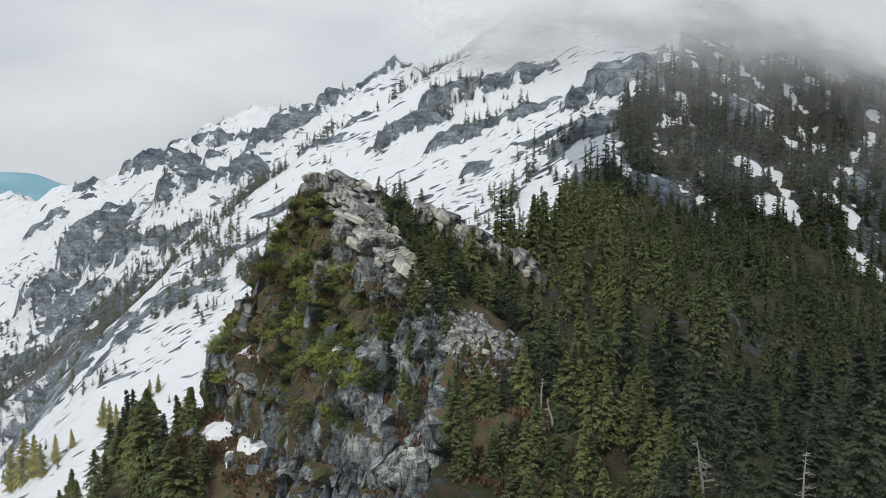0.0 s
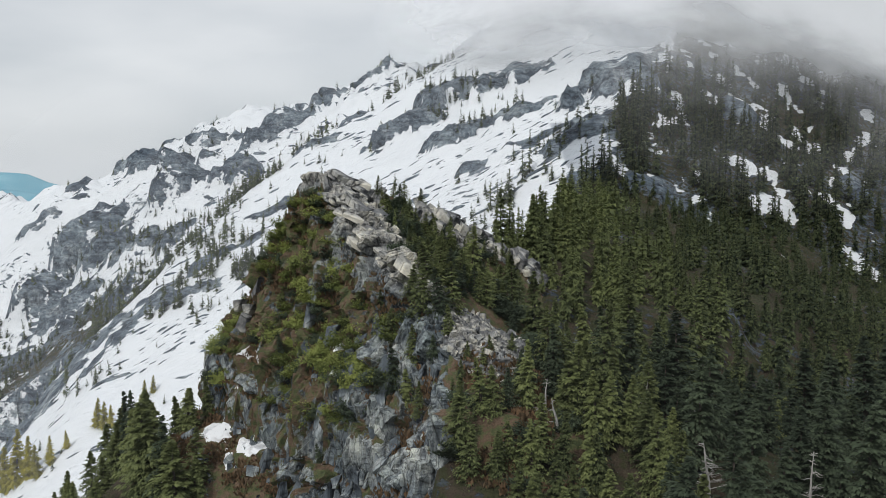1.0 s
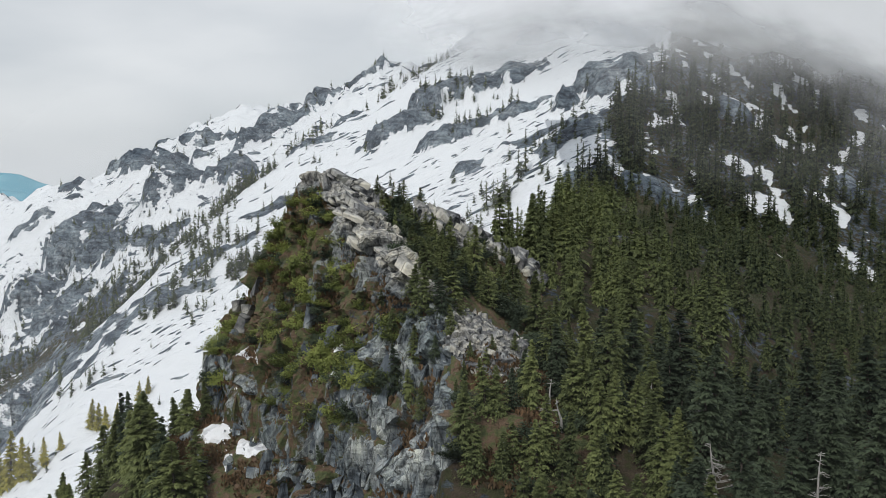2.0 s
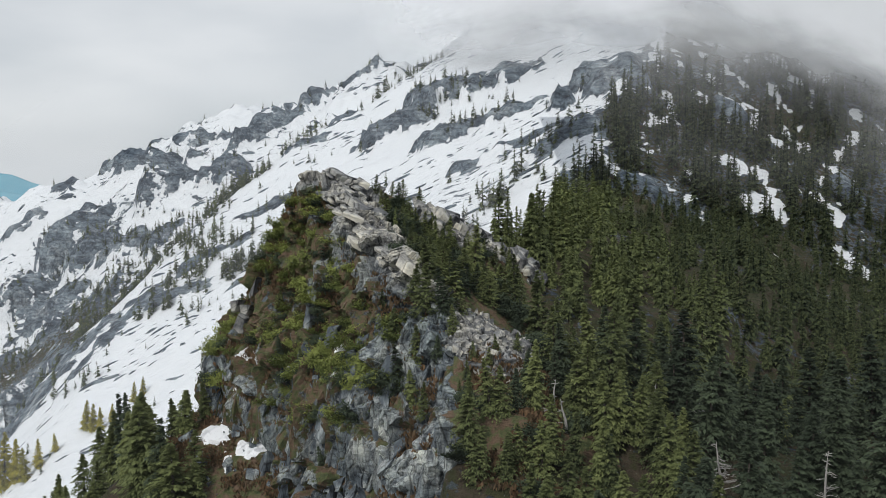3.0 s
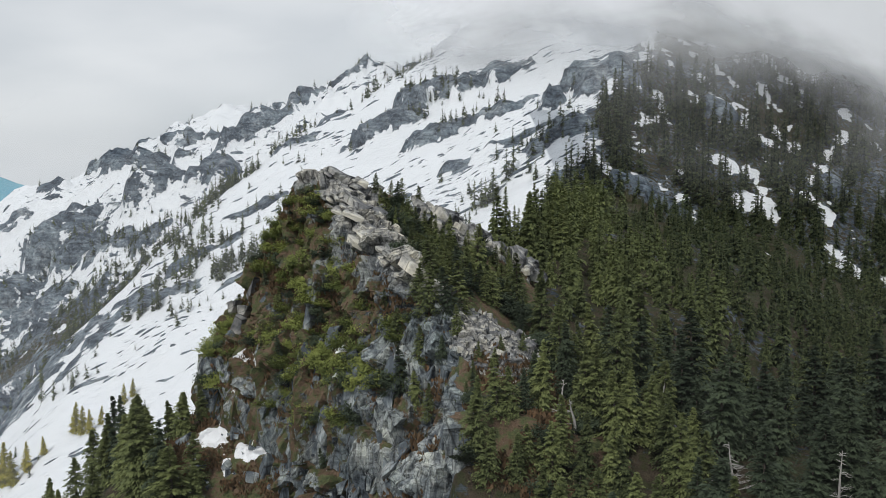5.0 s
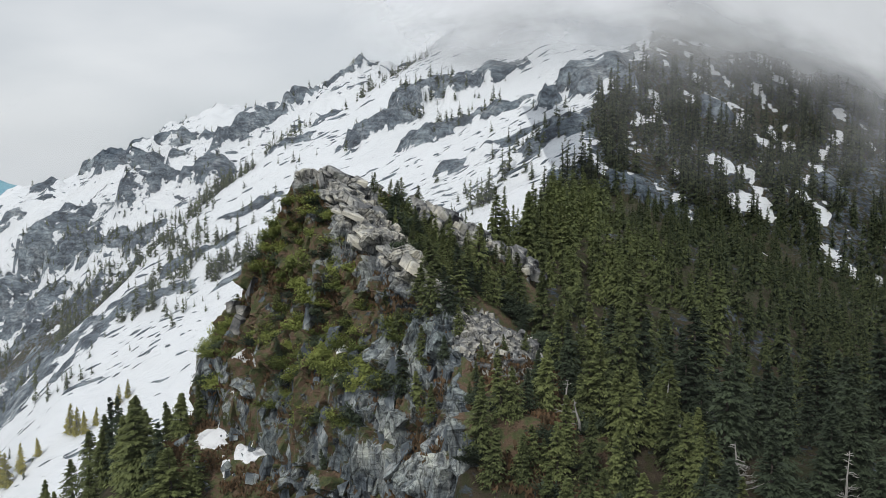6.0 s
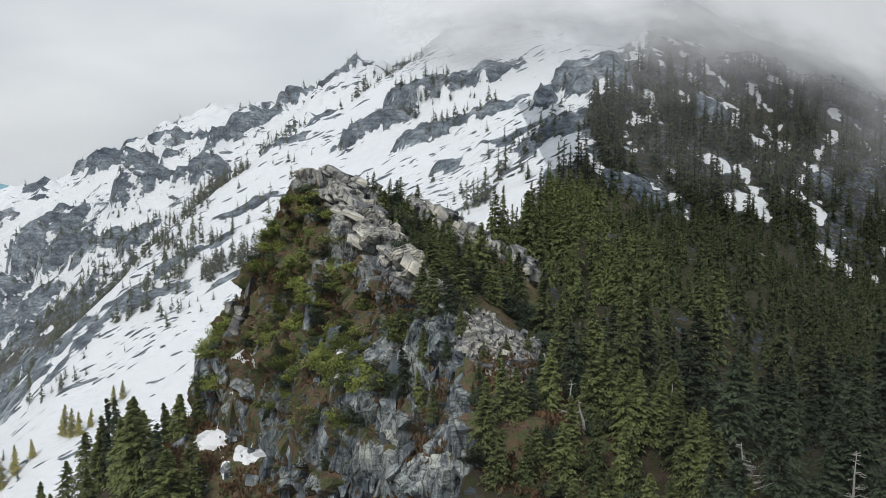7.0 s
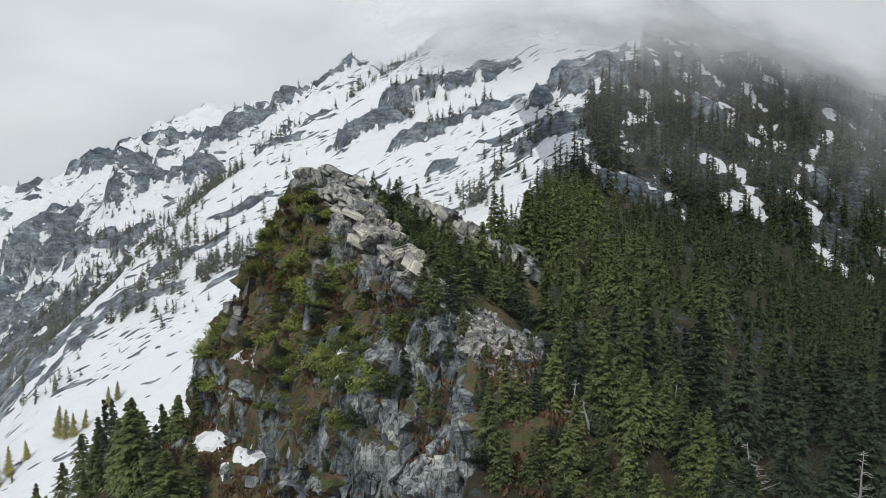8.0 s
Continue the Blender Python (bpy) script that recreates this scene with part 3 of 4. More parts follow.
# ---------------------------------------------------------------- cloud on the summit
def veil(bank, x, y, z, thickness, cover):
    """One sheet of mist, kept only where there is mist in it."""
    faces = grid_faces(*x.shape)
    faces = faces[(thickness.ravel()[faces] > 0.003).any(1)]
    used = np.unique(faces)
    back = np.zeros(x.size, int)
    back[used] = np.arange(used.size)
    verts = np.stack([x - 150, y - 480, z - 60], -1).reshape(-1, 3)[used]
    me = mesh_from("cloud_veil", verts, back[faces], CLOUD, True)
    set_attribute(me, "thickness", thickness.ravel()[used])
    set_attribute(me, "cover", (cover + 0 * x).ravel()[used])
    part("cloud_veil", me, bank)


def build_cloud():
    """Mist that clings to the mountainside: veils one behind the other that thicken with height."""
    bank = thing("cloud_bank", 150, 480, 60, "low grey-white cloud clinging to the mountain top", "cloud", kind="structure")
    x, z = np.meshgrid(np.linspace(-260, 760, 120), np.linspace(-30, 330, 66))
    slope_y = smax(445 + (z - 2.2 - 0.439 * (x + 6)) / 0.388, 375 + (z - 0.4 + 0.206 * (x - 139)) / 0.74, 20)
    base = np.interp(x, (-260, -20, 20, 60, 95, 112, 135, 190, 240, 400), (112, 101, 93, 89, 80, 60, 72, 58, 36, 24))
    sides = ramp(np.minimum(x + 75, 760 - x), 0, 130)
    for i, (off, cover) in enumerate(((16, 0.62), (36, 0.66), (58, 0.70))):
        y = slope_y - off + 6 * fbm(x / 60, z / 60, 200 + i, 3)
        ragged = 13 * fbm(x / 50, z / 40, 220 + i, 3)
        haze = (0.03 + 0.10 * ramp(x, 160, 240) + 0.10 * ramp(z, 20, 55)) * ramp(z, -26, 20) * ramp(x, 40, 105) * ramp(760 - x, 0, 200)
        veil(bank, x, y, z, np.maximum(ramp(z + ragged - 0.08 * off - base, -38, 34) * sides, haze), cover)
    # thin sheet added close before the spur to lift its darks like haze
    x, z = np.meshgrid(np.linspace(-75, 95, 30), np.linspace(-85, 2, 24))
    veil(bank, x, 44 + 0.002 * x * x, z, np.full(x.shape, 1.0), 0.006 * ramp(np.minimum(np.minimum(x + 75, 95 - x), np.minimum(z + 85, 2 - z)), 0, 14))
    # faint sheet over the snowfield and the hills behind it, standing in for haze
    x, z = np.meshgrid(np.linspace(-620, 70, 50), np.linspace(-170, 130, 30))
    y = 445 + (z - 2.2 - 0.439 * (x + 6)) / 0.388 - 45
    veil(bank, x, y, z, np.full(x.shape, 1.0), 0.06 * ramp(np.minimum(np.minimum(x + 620, 70 - x), np.minimum(z + 170, 130 - z)), 0, 50))


build_cloud()


# ---------------------------------------------------------------- hills across the valley, blue with painted-in haze
def build_far_hills():
    xs, ys = np.linspace(-4100, 1500, 140), np.linspace(2500, 4500, 60)
    x, y = np.meshgrid(xs, ys)
    ridge_a = 5 + 70 * fbm(x / 700, y / 1500, 71, 4) - 0.22 * np.maximum(0, x + 1650) - 0.5 * np.abs(y - 3300)
    ridge_b = -70 + 45 * fbm(x / 500, y / 1200, 75, 4) - 0.10 * np.maximum(0, x + 1750) - 0.5 * np.abs(y - 2800)
    z = np.maximum(np.maximum(ridge_a, ridge_b), -440)
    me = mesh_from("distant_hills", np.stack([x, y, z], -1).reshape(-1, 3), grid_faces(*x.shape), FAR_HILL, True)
    return tagged(new("distant_hills", me), "distant wooded hills, blue haze painted into their colour", "hills", kind="structure")


build_far_hills()
# ---------------------------------------------------------------- conifers
def conifer_arrays(rng, tall, spread, levels, per_level, sprigs, bare=0.03, ragged=0.25, plump=1.0):
    """The trunk and the crown of one conifer: drooping boughs carry flat sprays of needles."""
    # trunk: a tapered, slightly bent shaft
    rings, sides = 7, 6
    r0 = 0.018 * tall + 0.05
    bend = rng.normal(0, 0.012 * tall, 2)
    tz = np.linspace(-0.06, 0.99, rings)
    ang = np.arange(sides) * 2 * np.pi / sides
    tv = np.stack([np.stack([r0 * max(0.05, 1 - h) * np.cos(ang) + bend[0] * h * h, r0 * max(0.05, 1 - h) * np.sin(ang) + bend[1] * h * h,
                             np.full(sides, h * tall)], -1) for h in tz]).reshape(-1, 3)
    tf = np.array([[i * sides + j, i * sides + (j + 1) % sides, (i + 1) * sides + (j + 1) % sides, (i + 1) * sides + j]
                   for i in range(rings - 1) for j in range(sides)])
    # boughs
    h = bare + (0.985 - bare) * (np.arange(levels) + 0.5) / levels
    h = np.repeat(h, per_level) + rng.normal(0, 0.28 / levels, levels * per_level)
    h = np.clip(h, bare * 0.7, 0.99)
    turn = rng.uniform(0, 2 * np.pi, len(h))
    lop = 1 + ragged * np.cos(turn - rng.uniform(0, 6.3)) * 0.6
    reach = spread * tall * (0.03 + 0.97 * (1 - h) ** 1.0) * (1 - 0.30 * np.exp(-(h / 0.10) ** 2))
    reach = reach * lop * rng.uniform(1 - ragged * 1.5, 1 + ragged * 0.6, len(h))
    rise, droop = 0.20 + 0.55 * h + rng.normal(0, 0.08, len(h)), 0.62 - 0.2 * h + rng.normal(0, 0.06, len(h))
    s = (np.arange(sprigs) + 0.6) / sprigs
    s = 0.12 + 0.88 * s
    S, T, R = np.meshgrid(s, turn, indexing="ij")[0], np.tile(turn, (sprigs, 1)), np.tile(reach, (sprigs, 1))
    Hh, Ri, Dr = np.tile(h, (sprigs, 1)), np.tile(rise, (sprigs, 1)), np.tile(droop, (sprigs, 1))
    S = np.clip(S + rng.normal(0, 0.05, S.shape), 0.08, 1.0)
    # sprays spread to both sides of the bough, so that it makes a flat drooping fan
    wing = np.where((np.arange(sprigs) % 2 == 0)[:, None], 1.0, -1.0) * rng.uniform(0.0, 0.40, S.shape) * (1.3 - S)
    out, beside = R * S, R * wing
    base = np.stack([np.cos(T) * out - np.sin(T) * beside + bend[0] * Hh * Hh, np.sin(T) * out + np.cos(T) * beside + bend[1] * Hh * Hh,
                     Hh * tall + R * (Ri * S - Dr * S * S - 0.5 * np.abs(wing)) + rng.normal(0, 0.004 * tall, S.shape)], -1).reshape(-1, 3)
    side = np.where((np.arange(sprigs) % 2 == 0)[:, None], 1.0, -1.0) * rng.uniform(0.1, 1.0, S.shape)
    way = (T + side).ravel()
    size = (R * (0.46 - 0.25 * S) * (3.2 / sprigs) ** 0.5 + 0.019 * tall).ravel() * plump * rng.uniform(0.7, 1.3, way.size)
    if sprigs > 10:
        size = np.minimum(size, (0.025 if sprigs > 12 else 0.036) * tall * rng.uniform(0.7, 1.15, way.size))
    slope = (Ri - 1.7 * Dr * S).ravel() + rng.normal(-0.22, 0.22, way.size)
    d = np.stack([np.cos(way), np.sin(way), slope], -1)
    d /= np.linalg.norm(d, axis=1)[:, None]
    across = np.stack([-np.sin(way), np.cos(way), rng.normal(0, 0.30, way.size)], -1)
    across /= np.linalg.norm(across, axis=1)[:, None]
    wide = (size * rng.uniform(0.32, 0.52, way.size))[:, None]
    L = size[:, None]
    v = np.stack([base - 0.25 * L * d + wide * across, base - 0.25 * L * d - wide * across, base + L * d - np.array([0, 0, 0.16]) * L], 1)
    # paler young growth at bough ends, plus painted light: tops bright, insides dark
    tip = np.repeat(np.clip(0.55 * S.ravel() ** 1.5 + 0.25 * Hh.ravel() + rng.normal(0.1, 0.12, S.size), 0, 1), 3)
    cf = np.arange(len(v) * 3).reshape(-1, 3)
    return tv, tf, v.reshape(-1, 3), cf, tip


def make_conifer(name, seed, tall, spread, levels, per_level, sprigs, label, **more):
    """A conifer to be copied: trunk and crown under an Empty at its foot."""
    rng = np.random.default_rng(seed)
    tv, tf, cv, cf, tip = conifer_arrays(rng, tall, spread, levels, per_level, sprigs, **more)
    tree = thing(name, 0, 0, -900, label, "conifer tree")
    part("trunk", mesh_from("trunk", tv, tf, BARK, True), tree, "grey-brown bark")
    crown = mesh_from("crown", cv, cf, NEEDLES)
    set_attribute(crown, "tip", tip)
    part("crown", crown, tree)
    return tree


def scatter(rng, x0, x1, y0, y1, step):
    """Jittered places on a grid."""
    x, y = np.meshgrid(np.arange(x0, x1, step), np.arange(y0, y1, step))
    x, y = x.ravel(), y.ravel()
    return x + rng.uniform(-0.48, 0.48, x.size) * step, y + rng.uniform(-0.48, 0.48, y.size) * step


rng = np.random.default_rng(7)

# the wood on the near spur
tx, ty = scatter(rng, -16, 260, 50, 345, 5.2)
right = np.minimum(np.where(ty < 147, side_of_line(tx, ty, CRAG_RIDGE), 99), np.where(ty > 128, side_of_line(tx, ty, BACK_RIDGE), 99))
on_spur = near_spur(tx, ty) > mountain(tx, ty) - 2
talus = np.hypot((tx - 5.5) / 6.5, (ty - 108) / 8.5) < 1
slabs = (np.abs(ty - 133) < 15) & (right < 7.5 - 0.28 * (147 - ty))
spine = np.hypot((tx - 8) / 10, (ty - 153) / 3.5) < 1
thin = fbm(tx / 14, ty / 14, 301, 3)
open_spot = np.zeros(tx.shape, bool)
for sx, sy in ((35.3, 77.5), (27.2, 82.0), (11.2, 93.0), (34.2, 118.0), (38.5, 120.5), (23.5, 95.0)):
    open_spot |= (np.hypot(tx - sx, ty - sy) < 2.5) | (np.abs(tx - sx * ty / sy) < 2.2) & (ty < sy) & (ty > sy - 16)
open_spot |= (np.abs(tx - 0.108 * ty) < 1.9) & (np.abs(ty - 141) < 15) | (np.abs(tx - 0.03 * ty) < 2.4) & (np.abs(ty - 138) < 13)
keep = (right > 1.6) & ~open_spot & on_spur & (tx < 0.64 * ty + 28) & ~talus & ~spine & ~slabs & (thin > -0.55)
tx, ty = tx[keep], ty[keep]
order = np.argsort(ty + 0.15 * np.abs(tx - 20))
tx, ty = tx[order], ty[order]
tall = rng.uniform(5.5, 12.5, tx.size) * (1 + 0.22 * fbm(tx / 20, ty / 20, 305, 2))
extra_x, extra_y = scatter(rng, -1, 27, 72, 106, 3.6)
tall = tall * np.where(ty < 152, 0.45 + 0.55 * ramp(right[keep][order], 2, 18), 0.9)
tall = np.where((tx < 13) & (ty > 128) & (ty < 175), np.minimum(tall, 6.0), tall)
rough_edge = (side_of_line(extra_x, extra_y, CRAG_RIDGE) > 0.8) & (np.hypot(extra_x - 11.2, extra_y - 91) > 3.5) & (np.hypot(extra_x - 27, extra_y - 79) > 4.5)
extra_x, extra_y = extra_x[rough_edge], extra_y[rough_edge]
SPUR_TREES = np.stack([tx, ty, height(tx, ty), tall], -1)
# a taller rank along the crest of the saddle
along = rng.uniform(0, 1, 110)
cx = np.interp(along, (0, 0.15, 0.4, 1), (12, 18, 31, 52)) + rng.uniform(-2.5, 7, 110)
cy = np.interp(along, (0, 0.15, 0.4, 1), (166, 180, 207, 270)) + rng.uniform(-4, 4, 110)
SPUR_TREES = np.concatenate([SPUR_TREES, np.stack([cx, cy, height(cx, cy), rng.uniform(7, 15, 110)], -1)])
EDGE_TREES = np.stack([extra_x, extra_y, height(extra_x, extra_y), np.where((extra_x < 9) & (extra_y > 93), 2.6, rng.uniform(4.5, 9.0, extra_x.size))], -1)
HEMLOCKS = [
    make_conifer("mountain_hemlock", 100 + i, 10.0, (0.23, 0.20, 0.26, 0.19, 0.23, 0.27)[i], (18, 20, 16, 20, 18, 16)[i], 9, 26,
                 "dark green mountain hemlock with drooping boughs in dense wood", ragged=(0.3, 0.25, 0.4, 0.25, 0.5, 0.35)[i], plump=1.2)
    for i in range(6)]
SMALL = [
    make_conifer("hemlock_sapling", 140 + i, 10.0, (0.25, 0.21, 0.28, 0.24)[i], 20, 8, 11,
                 "small olive-green mountain hemlock with drooping boughs", ragged=(0.3, 0.25, 0.45, 0.35)[i], plump=1.25)
    for i in range(4)]
SUNLIT = make_conifer("young_conifer", 131, 10.0, 0.2, 22, 7, 10, "yellow-green conifer standing in the snow, sunlight painted into its needles", ragged=0.3, plump=1.2)


def crown_of(tree):
    return next(c for c in tree.children if c.name.startswith("crown"))


crown_of(SUNLIT).data.materials[0] = SUNLIT_NEEDLES
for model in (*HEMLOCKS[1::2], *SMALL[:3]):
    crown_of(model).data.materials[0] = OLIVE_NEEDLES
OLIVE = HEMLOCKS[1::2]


def plant(models, rng, x, y, z, tall, full=10.0, wide=1.0, lean=2.5, group=""):
    model = models[int(rng.integers(len(models)))]
    k = tall / full
    m = pose(x, y, z - 0.15, rng.normal(0, lean), rng.normal(0, lean), rng.uniform(0, 360)) @ Matrix.Diagonal((k * wide, k * wide, k, 1))
    tree = copy_thing(model, m)
    if group:
        tagged(tree, group=group)
    return tree


def joined_trees(name, rng, rows, models, material, label, category, olive=0.3):
    """Many far trees as one mesh, with a tint for each tree; eastward the tint drops to paint in shade."""
    V, F, tint, tips, at = [], [], [], [], 0
    for x, y, z, tall in rows:
        v, f, tip = models[int(rng.integers(len(models)))]
        tips.append(tip)
        a, k = rng.uniform(0, 6.283), tall / 10
        w = k * rng.uniform(0.85, 1.2)
        c, s = np.cos(a), np.sin(a)
        V.append(np.stack([x + w * (c * v[:, 0] - s * v[:, 1]), y + w * (s * v[:, 0] + c * v[:, 1]), z - 0.2 + k * v[:, 2]], -1))
        F.append(f + at)
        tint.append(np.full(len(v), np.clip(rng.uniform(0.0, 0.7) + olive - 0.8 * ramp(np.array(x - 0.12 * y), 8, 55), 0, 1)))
        at += len(v)
    me = mesh_from(name, np.concatenate(V), np.concatenate(F), material)
    set_attribute(me, "tint", np.concatenate(tint))
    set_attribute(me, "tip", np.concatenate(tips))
    return tagged(new(name, me), label, category, kind="stuff")


def simple_models(seed, count, levels, per_level, sprigs, spread=0.2, **more):
    """Conifers of few sprays, with the trunk among them, for joined woods."""
    out = []
    for i in range(count):
        r = np.random.default_rng(seed + i)
        tv, tf, cv, cf, tip = conifer_arrays(r, 10.0, spread * r.uniform(0.8, 1.2), levels, per_level, sprigs, **more)
        tri = np.concatenate([tf[:, [0, 1, 2]], tf[:, [0, 2, 3]]])
        out.append((np.concatenate([cv, tv]), np.concatenate([cf, tri + len(cv)]), np.concatenate([tip, np.zeros(len(tv))])))
    return out


NEAR_COUNT = 175
for row in EDGE_TREES:
    plant(SMALL if row[3] < 6.5 else OLIVE, rng, *row, wide=1.4, group="hemlocks of the near wood")
# duller needles are picked to the east, so shade sits in their colour
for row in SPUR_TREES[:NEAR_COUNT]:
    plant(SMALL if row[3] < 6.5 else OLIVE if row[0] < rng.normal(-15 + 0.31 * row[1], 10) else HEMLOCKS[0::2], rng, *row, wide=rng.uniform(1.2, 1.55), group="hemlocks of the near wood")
rest = SPUR_TREES[NEAR_COUNT:]
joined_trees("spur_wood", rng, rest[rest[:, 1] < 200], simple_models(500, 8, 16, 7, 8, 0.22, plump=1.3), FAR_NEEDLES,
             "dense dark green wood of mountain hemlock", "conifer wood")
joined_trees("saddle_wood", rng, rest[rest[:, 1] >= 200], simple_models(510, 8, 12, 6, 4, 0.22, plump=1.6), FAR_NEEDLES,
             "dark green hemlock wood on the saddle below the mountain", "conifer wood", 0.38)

# trees on the shelf under the crag and down the slope beyond it: x, y, height
SHELF_TREES = ((-43, 134.5, 8), (-46, 138, 7), (-40.5, 138, 6), (-41, 117, 12), (-46, 121, 11), (-38, 113, 7), (-52, 139, 13), (-57, 147, 15),
               (-50, 128, 11), (-62, 152, 11), (-48, 113, 9), (-54, 122, 7), (-66, 163, 12), (-73, 174, 13), (-60, 140, 8), (-82, 186, 11),
               (-94, 198, 12), (-104, 214, 10), (-112, 226, 12), (-90, 190, 9), (-120, 236, 9), (-78, 166, 8), (-47, 152, 7), (-43, 149, 6),
               (-44.5, 124.5, 12), (-37, 117, 8), (-43.5, 136, 8), (-46, 139, 8), (-42, 118.5, 15), (-39, 114.5, 14), (-45.5, 122, 16), (-37.5, 120, 9), (-59.5, 151, 15), (-49, 133, 11))
for x, y, tall in SHELF_TREES:
    plant(HEMLOCKS[0::2] if tall == 15 else OLIVE, rng, x, y, float(height(x, y)), tall, wide=1.0 if tall == 15 else 1.6, group="hemlocks on the shelf under the crag")
# trees in a patch of sun; their sunlight is in the needle colour
for x, y, tall in ((-134, 318, 6), (-130, 316, 5), (-138, 321, 6.5), (-127, 319, 4), (-120, 325, 4.5), (-117, 327, 4), (-166, 311, 12), (-160, 309, 9),
                   (-172, 314, 10), (-150, 306, 6), (-154, 303, 7), (-146, 312, 4), (-42.5, 148.5, 9.5), (-41, 150, 7)):
    plant([SUNLIT], rng, x, y, float(height(x, y)), 1.9 * tall if x < -100 else tall, wide=1.25, group="young conifers below the shelf")
# small trees that cling to the rock face
FACE_TREES = ((-6.8, 107.5, 6.5), (-5.2, 105.5, 5), (-3.4, 101.5, 4.5), (-17.5, 112.5, 4), (-7.5, 113.5, 5), (-4.4, 108.6, 5.5), (-1.5, 106.5, 3.5),
              (-12.5, 120.5, 3.5), (-9.2, 118.2, 3), (-22, 124, 3.5), (-26, 129, 3.5), (-36, 147, 5), (-34, 152, 4.5), (-33, 157, 5), (-29, 151, 4),
              (-24, 142, 3), (-26, 144.5, 3.4), (-29, 146, 3.8), (-25, 138, 3), (-30, 142, 3.6), (-21.5, 136, 2.6), (-24, 133, 3), (-27.5, 137, 3.2), (-20, 131, 2.6),
              (-9, 142, 4), (-7, 145, 4.5), (-5, 141, 5), (-10, 146, 3.5), (-6, 138, 5), (-3, 146, 5), (-8, 139.5, 4), (-4, 136, 5.5), (-1, 143, 5), (-12, 149, 3.5),
              (-3, 127, 6), (0, 124, 6.5), (-4, 123, 5), (2, 121, 6), (-1, 119, 5.5), (4, 124, 7), (1, 128, 7), (5, 119, 5), (-5, 129, 5), (-2.5, 131, 6), (3, 130, 7), (6, 126, 7), (-0.5, 116, 4.5), (2.5, 117.5, 5),
              (-3, 112, 7.5), (-0.5, 110.5, 7), (1.2, 113, 7.5), (-2, 115.5, 7), (-4.6, 114.5, 5.5), (0.5, 108, 4))
for x, y, tall in FACE_TREES:
    plant(SMALL, rng, x, y, float(height(x, y)) - 0.4, tall, wide=1.45, lean=5, group="small hemlocks on the rock face")

# low trees between the bare crest and the pale spine behind it
bx, by = scatter(rng, -9, 15, 116, 151, 3.1)
east = side_of_line(bx, by, CRAG_RIDGE)
ok = (east > 8.5 - 0.26 * (147 - by)) & (np.hypot((bx - 8) / 10, (by - 153) / 3.5) > 1.05) & (np.hypot((bx - 5.5) / 6.5, (by - 108) / 9) > 1.05)
for x, y in zip(bx[ok], by[ok]):
    plant(SMALL, rng, x, y, float(height(x, y)), rng.uniform(2.6, 5.2), wide=1.6, lean=4, group="small hemlocks on the rock face")

# the wooded flank below the cloud
fx, fy = scatter(rng, 20, 330, 255, 520, 4.8)
spur, wooded, beyond = zones(fx, fy)
snow, heath = snow_and_heath(fx, fy)
keep = (fx < 0.64 * fy + 30) & ((wooded > 0.45 + 0.6 * rng.uniform(size=fx.size) ** 2) | ((spur > 0.12) & (fx > 25))) & (spur < 0.6) & (height(fx, fy) < np.where(fx < 128, 44, 62)) & (outcrop_steps(fx, fy)[1] < 0.5) & (clearings(fx, fy) < 0.35) & (snow < 0.42 + rng.uniform(-0.1, 0.1, fx.size)) & (fbm(fx / 20, fy / 20, 311, 3) > -0.36)
fx, fy = fx[keep], fy[keep]
rows = np.stack([fx, fy, height(fx, fy), rng.uniform(9, 21, fx.size)], -1)
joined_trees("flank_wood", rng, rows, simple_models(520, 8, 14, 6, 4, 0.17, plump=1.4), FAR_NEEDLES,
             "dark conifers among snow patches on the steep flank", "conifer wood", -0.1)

# trees of the gully, of the ledges and of the skyline
gx, gy = scatter(rng, -330, 90, 280, 800, 4.2)
spur, wooded, beyond = zones(gx, gy)
snow, heath = snow_and_heath(gx, gy)
lift, bare = outcrop_steps(gx, gy)
d, side = line_distance(gx, gy, GULLY)
chance = 1.2 * np.exp(-(d / 17) ** 2) * (0.35 + 0.65 * ramp(585 - gy, 0, 40)) + 0.22 * (bare > 0.3) + 0.25 * (bare > 0.15) * ramp(gy, 480, 500) * (gx > -40) + 1.3 * beyond * ramp(555 - gy, 0, 70) + 0.45 * beyond * ramp(610 - gy, 0, 60) * ramp(fbm(gx / 16, gy / 16, 327, 2), 0.0, 0.4) + 0.16 * ramp(525 - gy, 0, 60) * ramp(fbm(gx / 22, gy / 22, 323, 2), 0.0, 0.4)
chance += 0.55 * np.exp(-((gx + 135) / 50) ** 2 - ((gy - 440) / 45) ** 2) * ramp(fbm(gx / 14, gy / 14, 325, 2), -0.1, 0.4)
chance += 0.010 + 0.75 * np.exp(-((gx - 54) / 15) ** 2 - ((gy - 392) / 14) ** 2) + 0.07 * np.exp(-((gy - crest_y(gx)) / 12) ** 2)
chance *= (height(gx, gy) < np.where(gx > 30, 48, 90)) * (wooded < 0.5) * (spur < 0.5) * (gy < crest_y(gx) + 8) * (fbm(gx / 18, gy / 18, 321, 3) > -0.25)
chance *= 1 - 0.85 * ramp(bare, 0.2, 0.5) * (gy < 480) * (gx < -110)
keep = rng.uniform(size=gx.size) < chance
gx, gy = gx[keep], gy[keep]
rows = np.stack([gx, gy, height(gx, gy), rng.uniform(2.5, 9.0, gx.size) * np.where(gy > 560, 0.75, 1.0) * (1 + 0.9 * np.exp(-(d[keep] / 13) ** 2) + 0.8 * beyond[keep] * ramp(500 - gy, 0, 40))], -1)
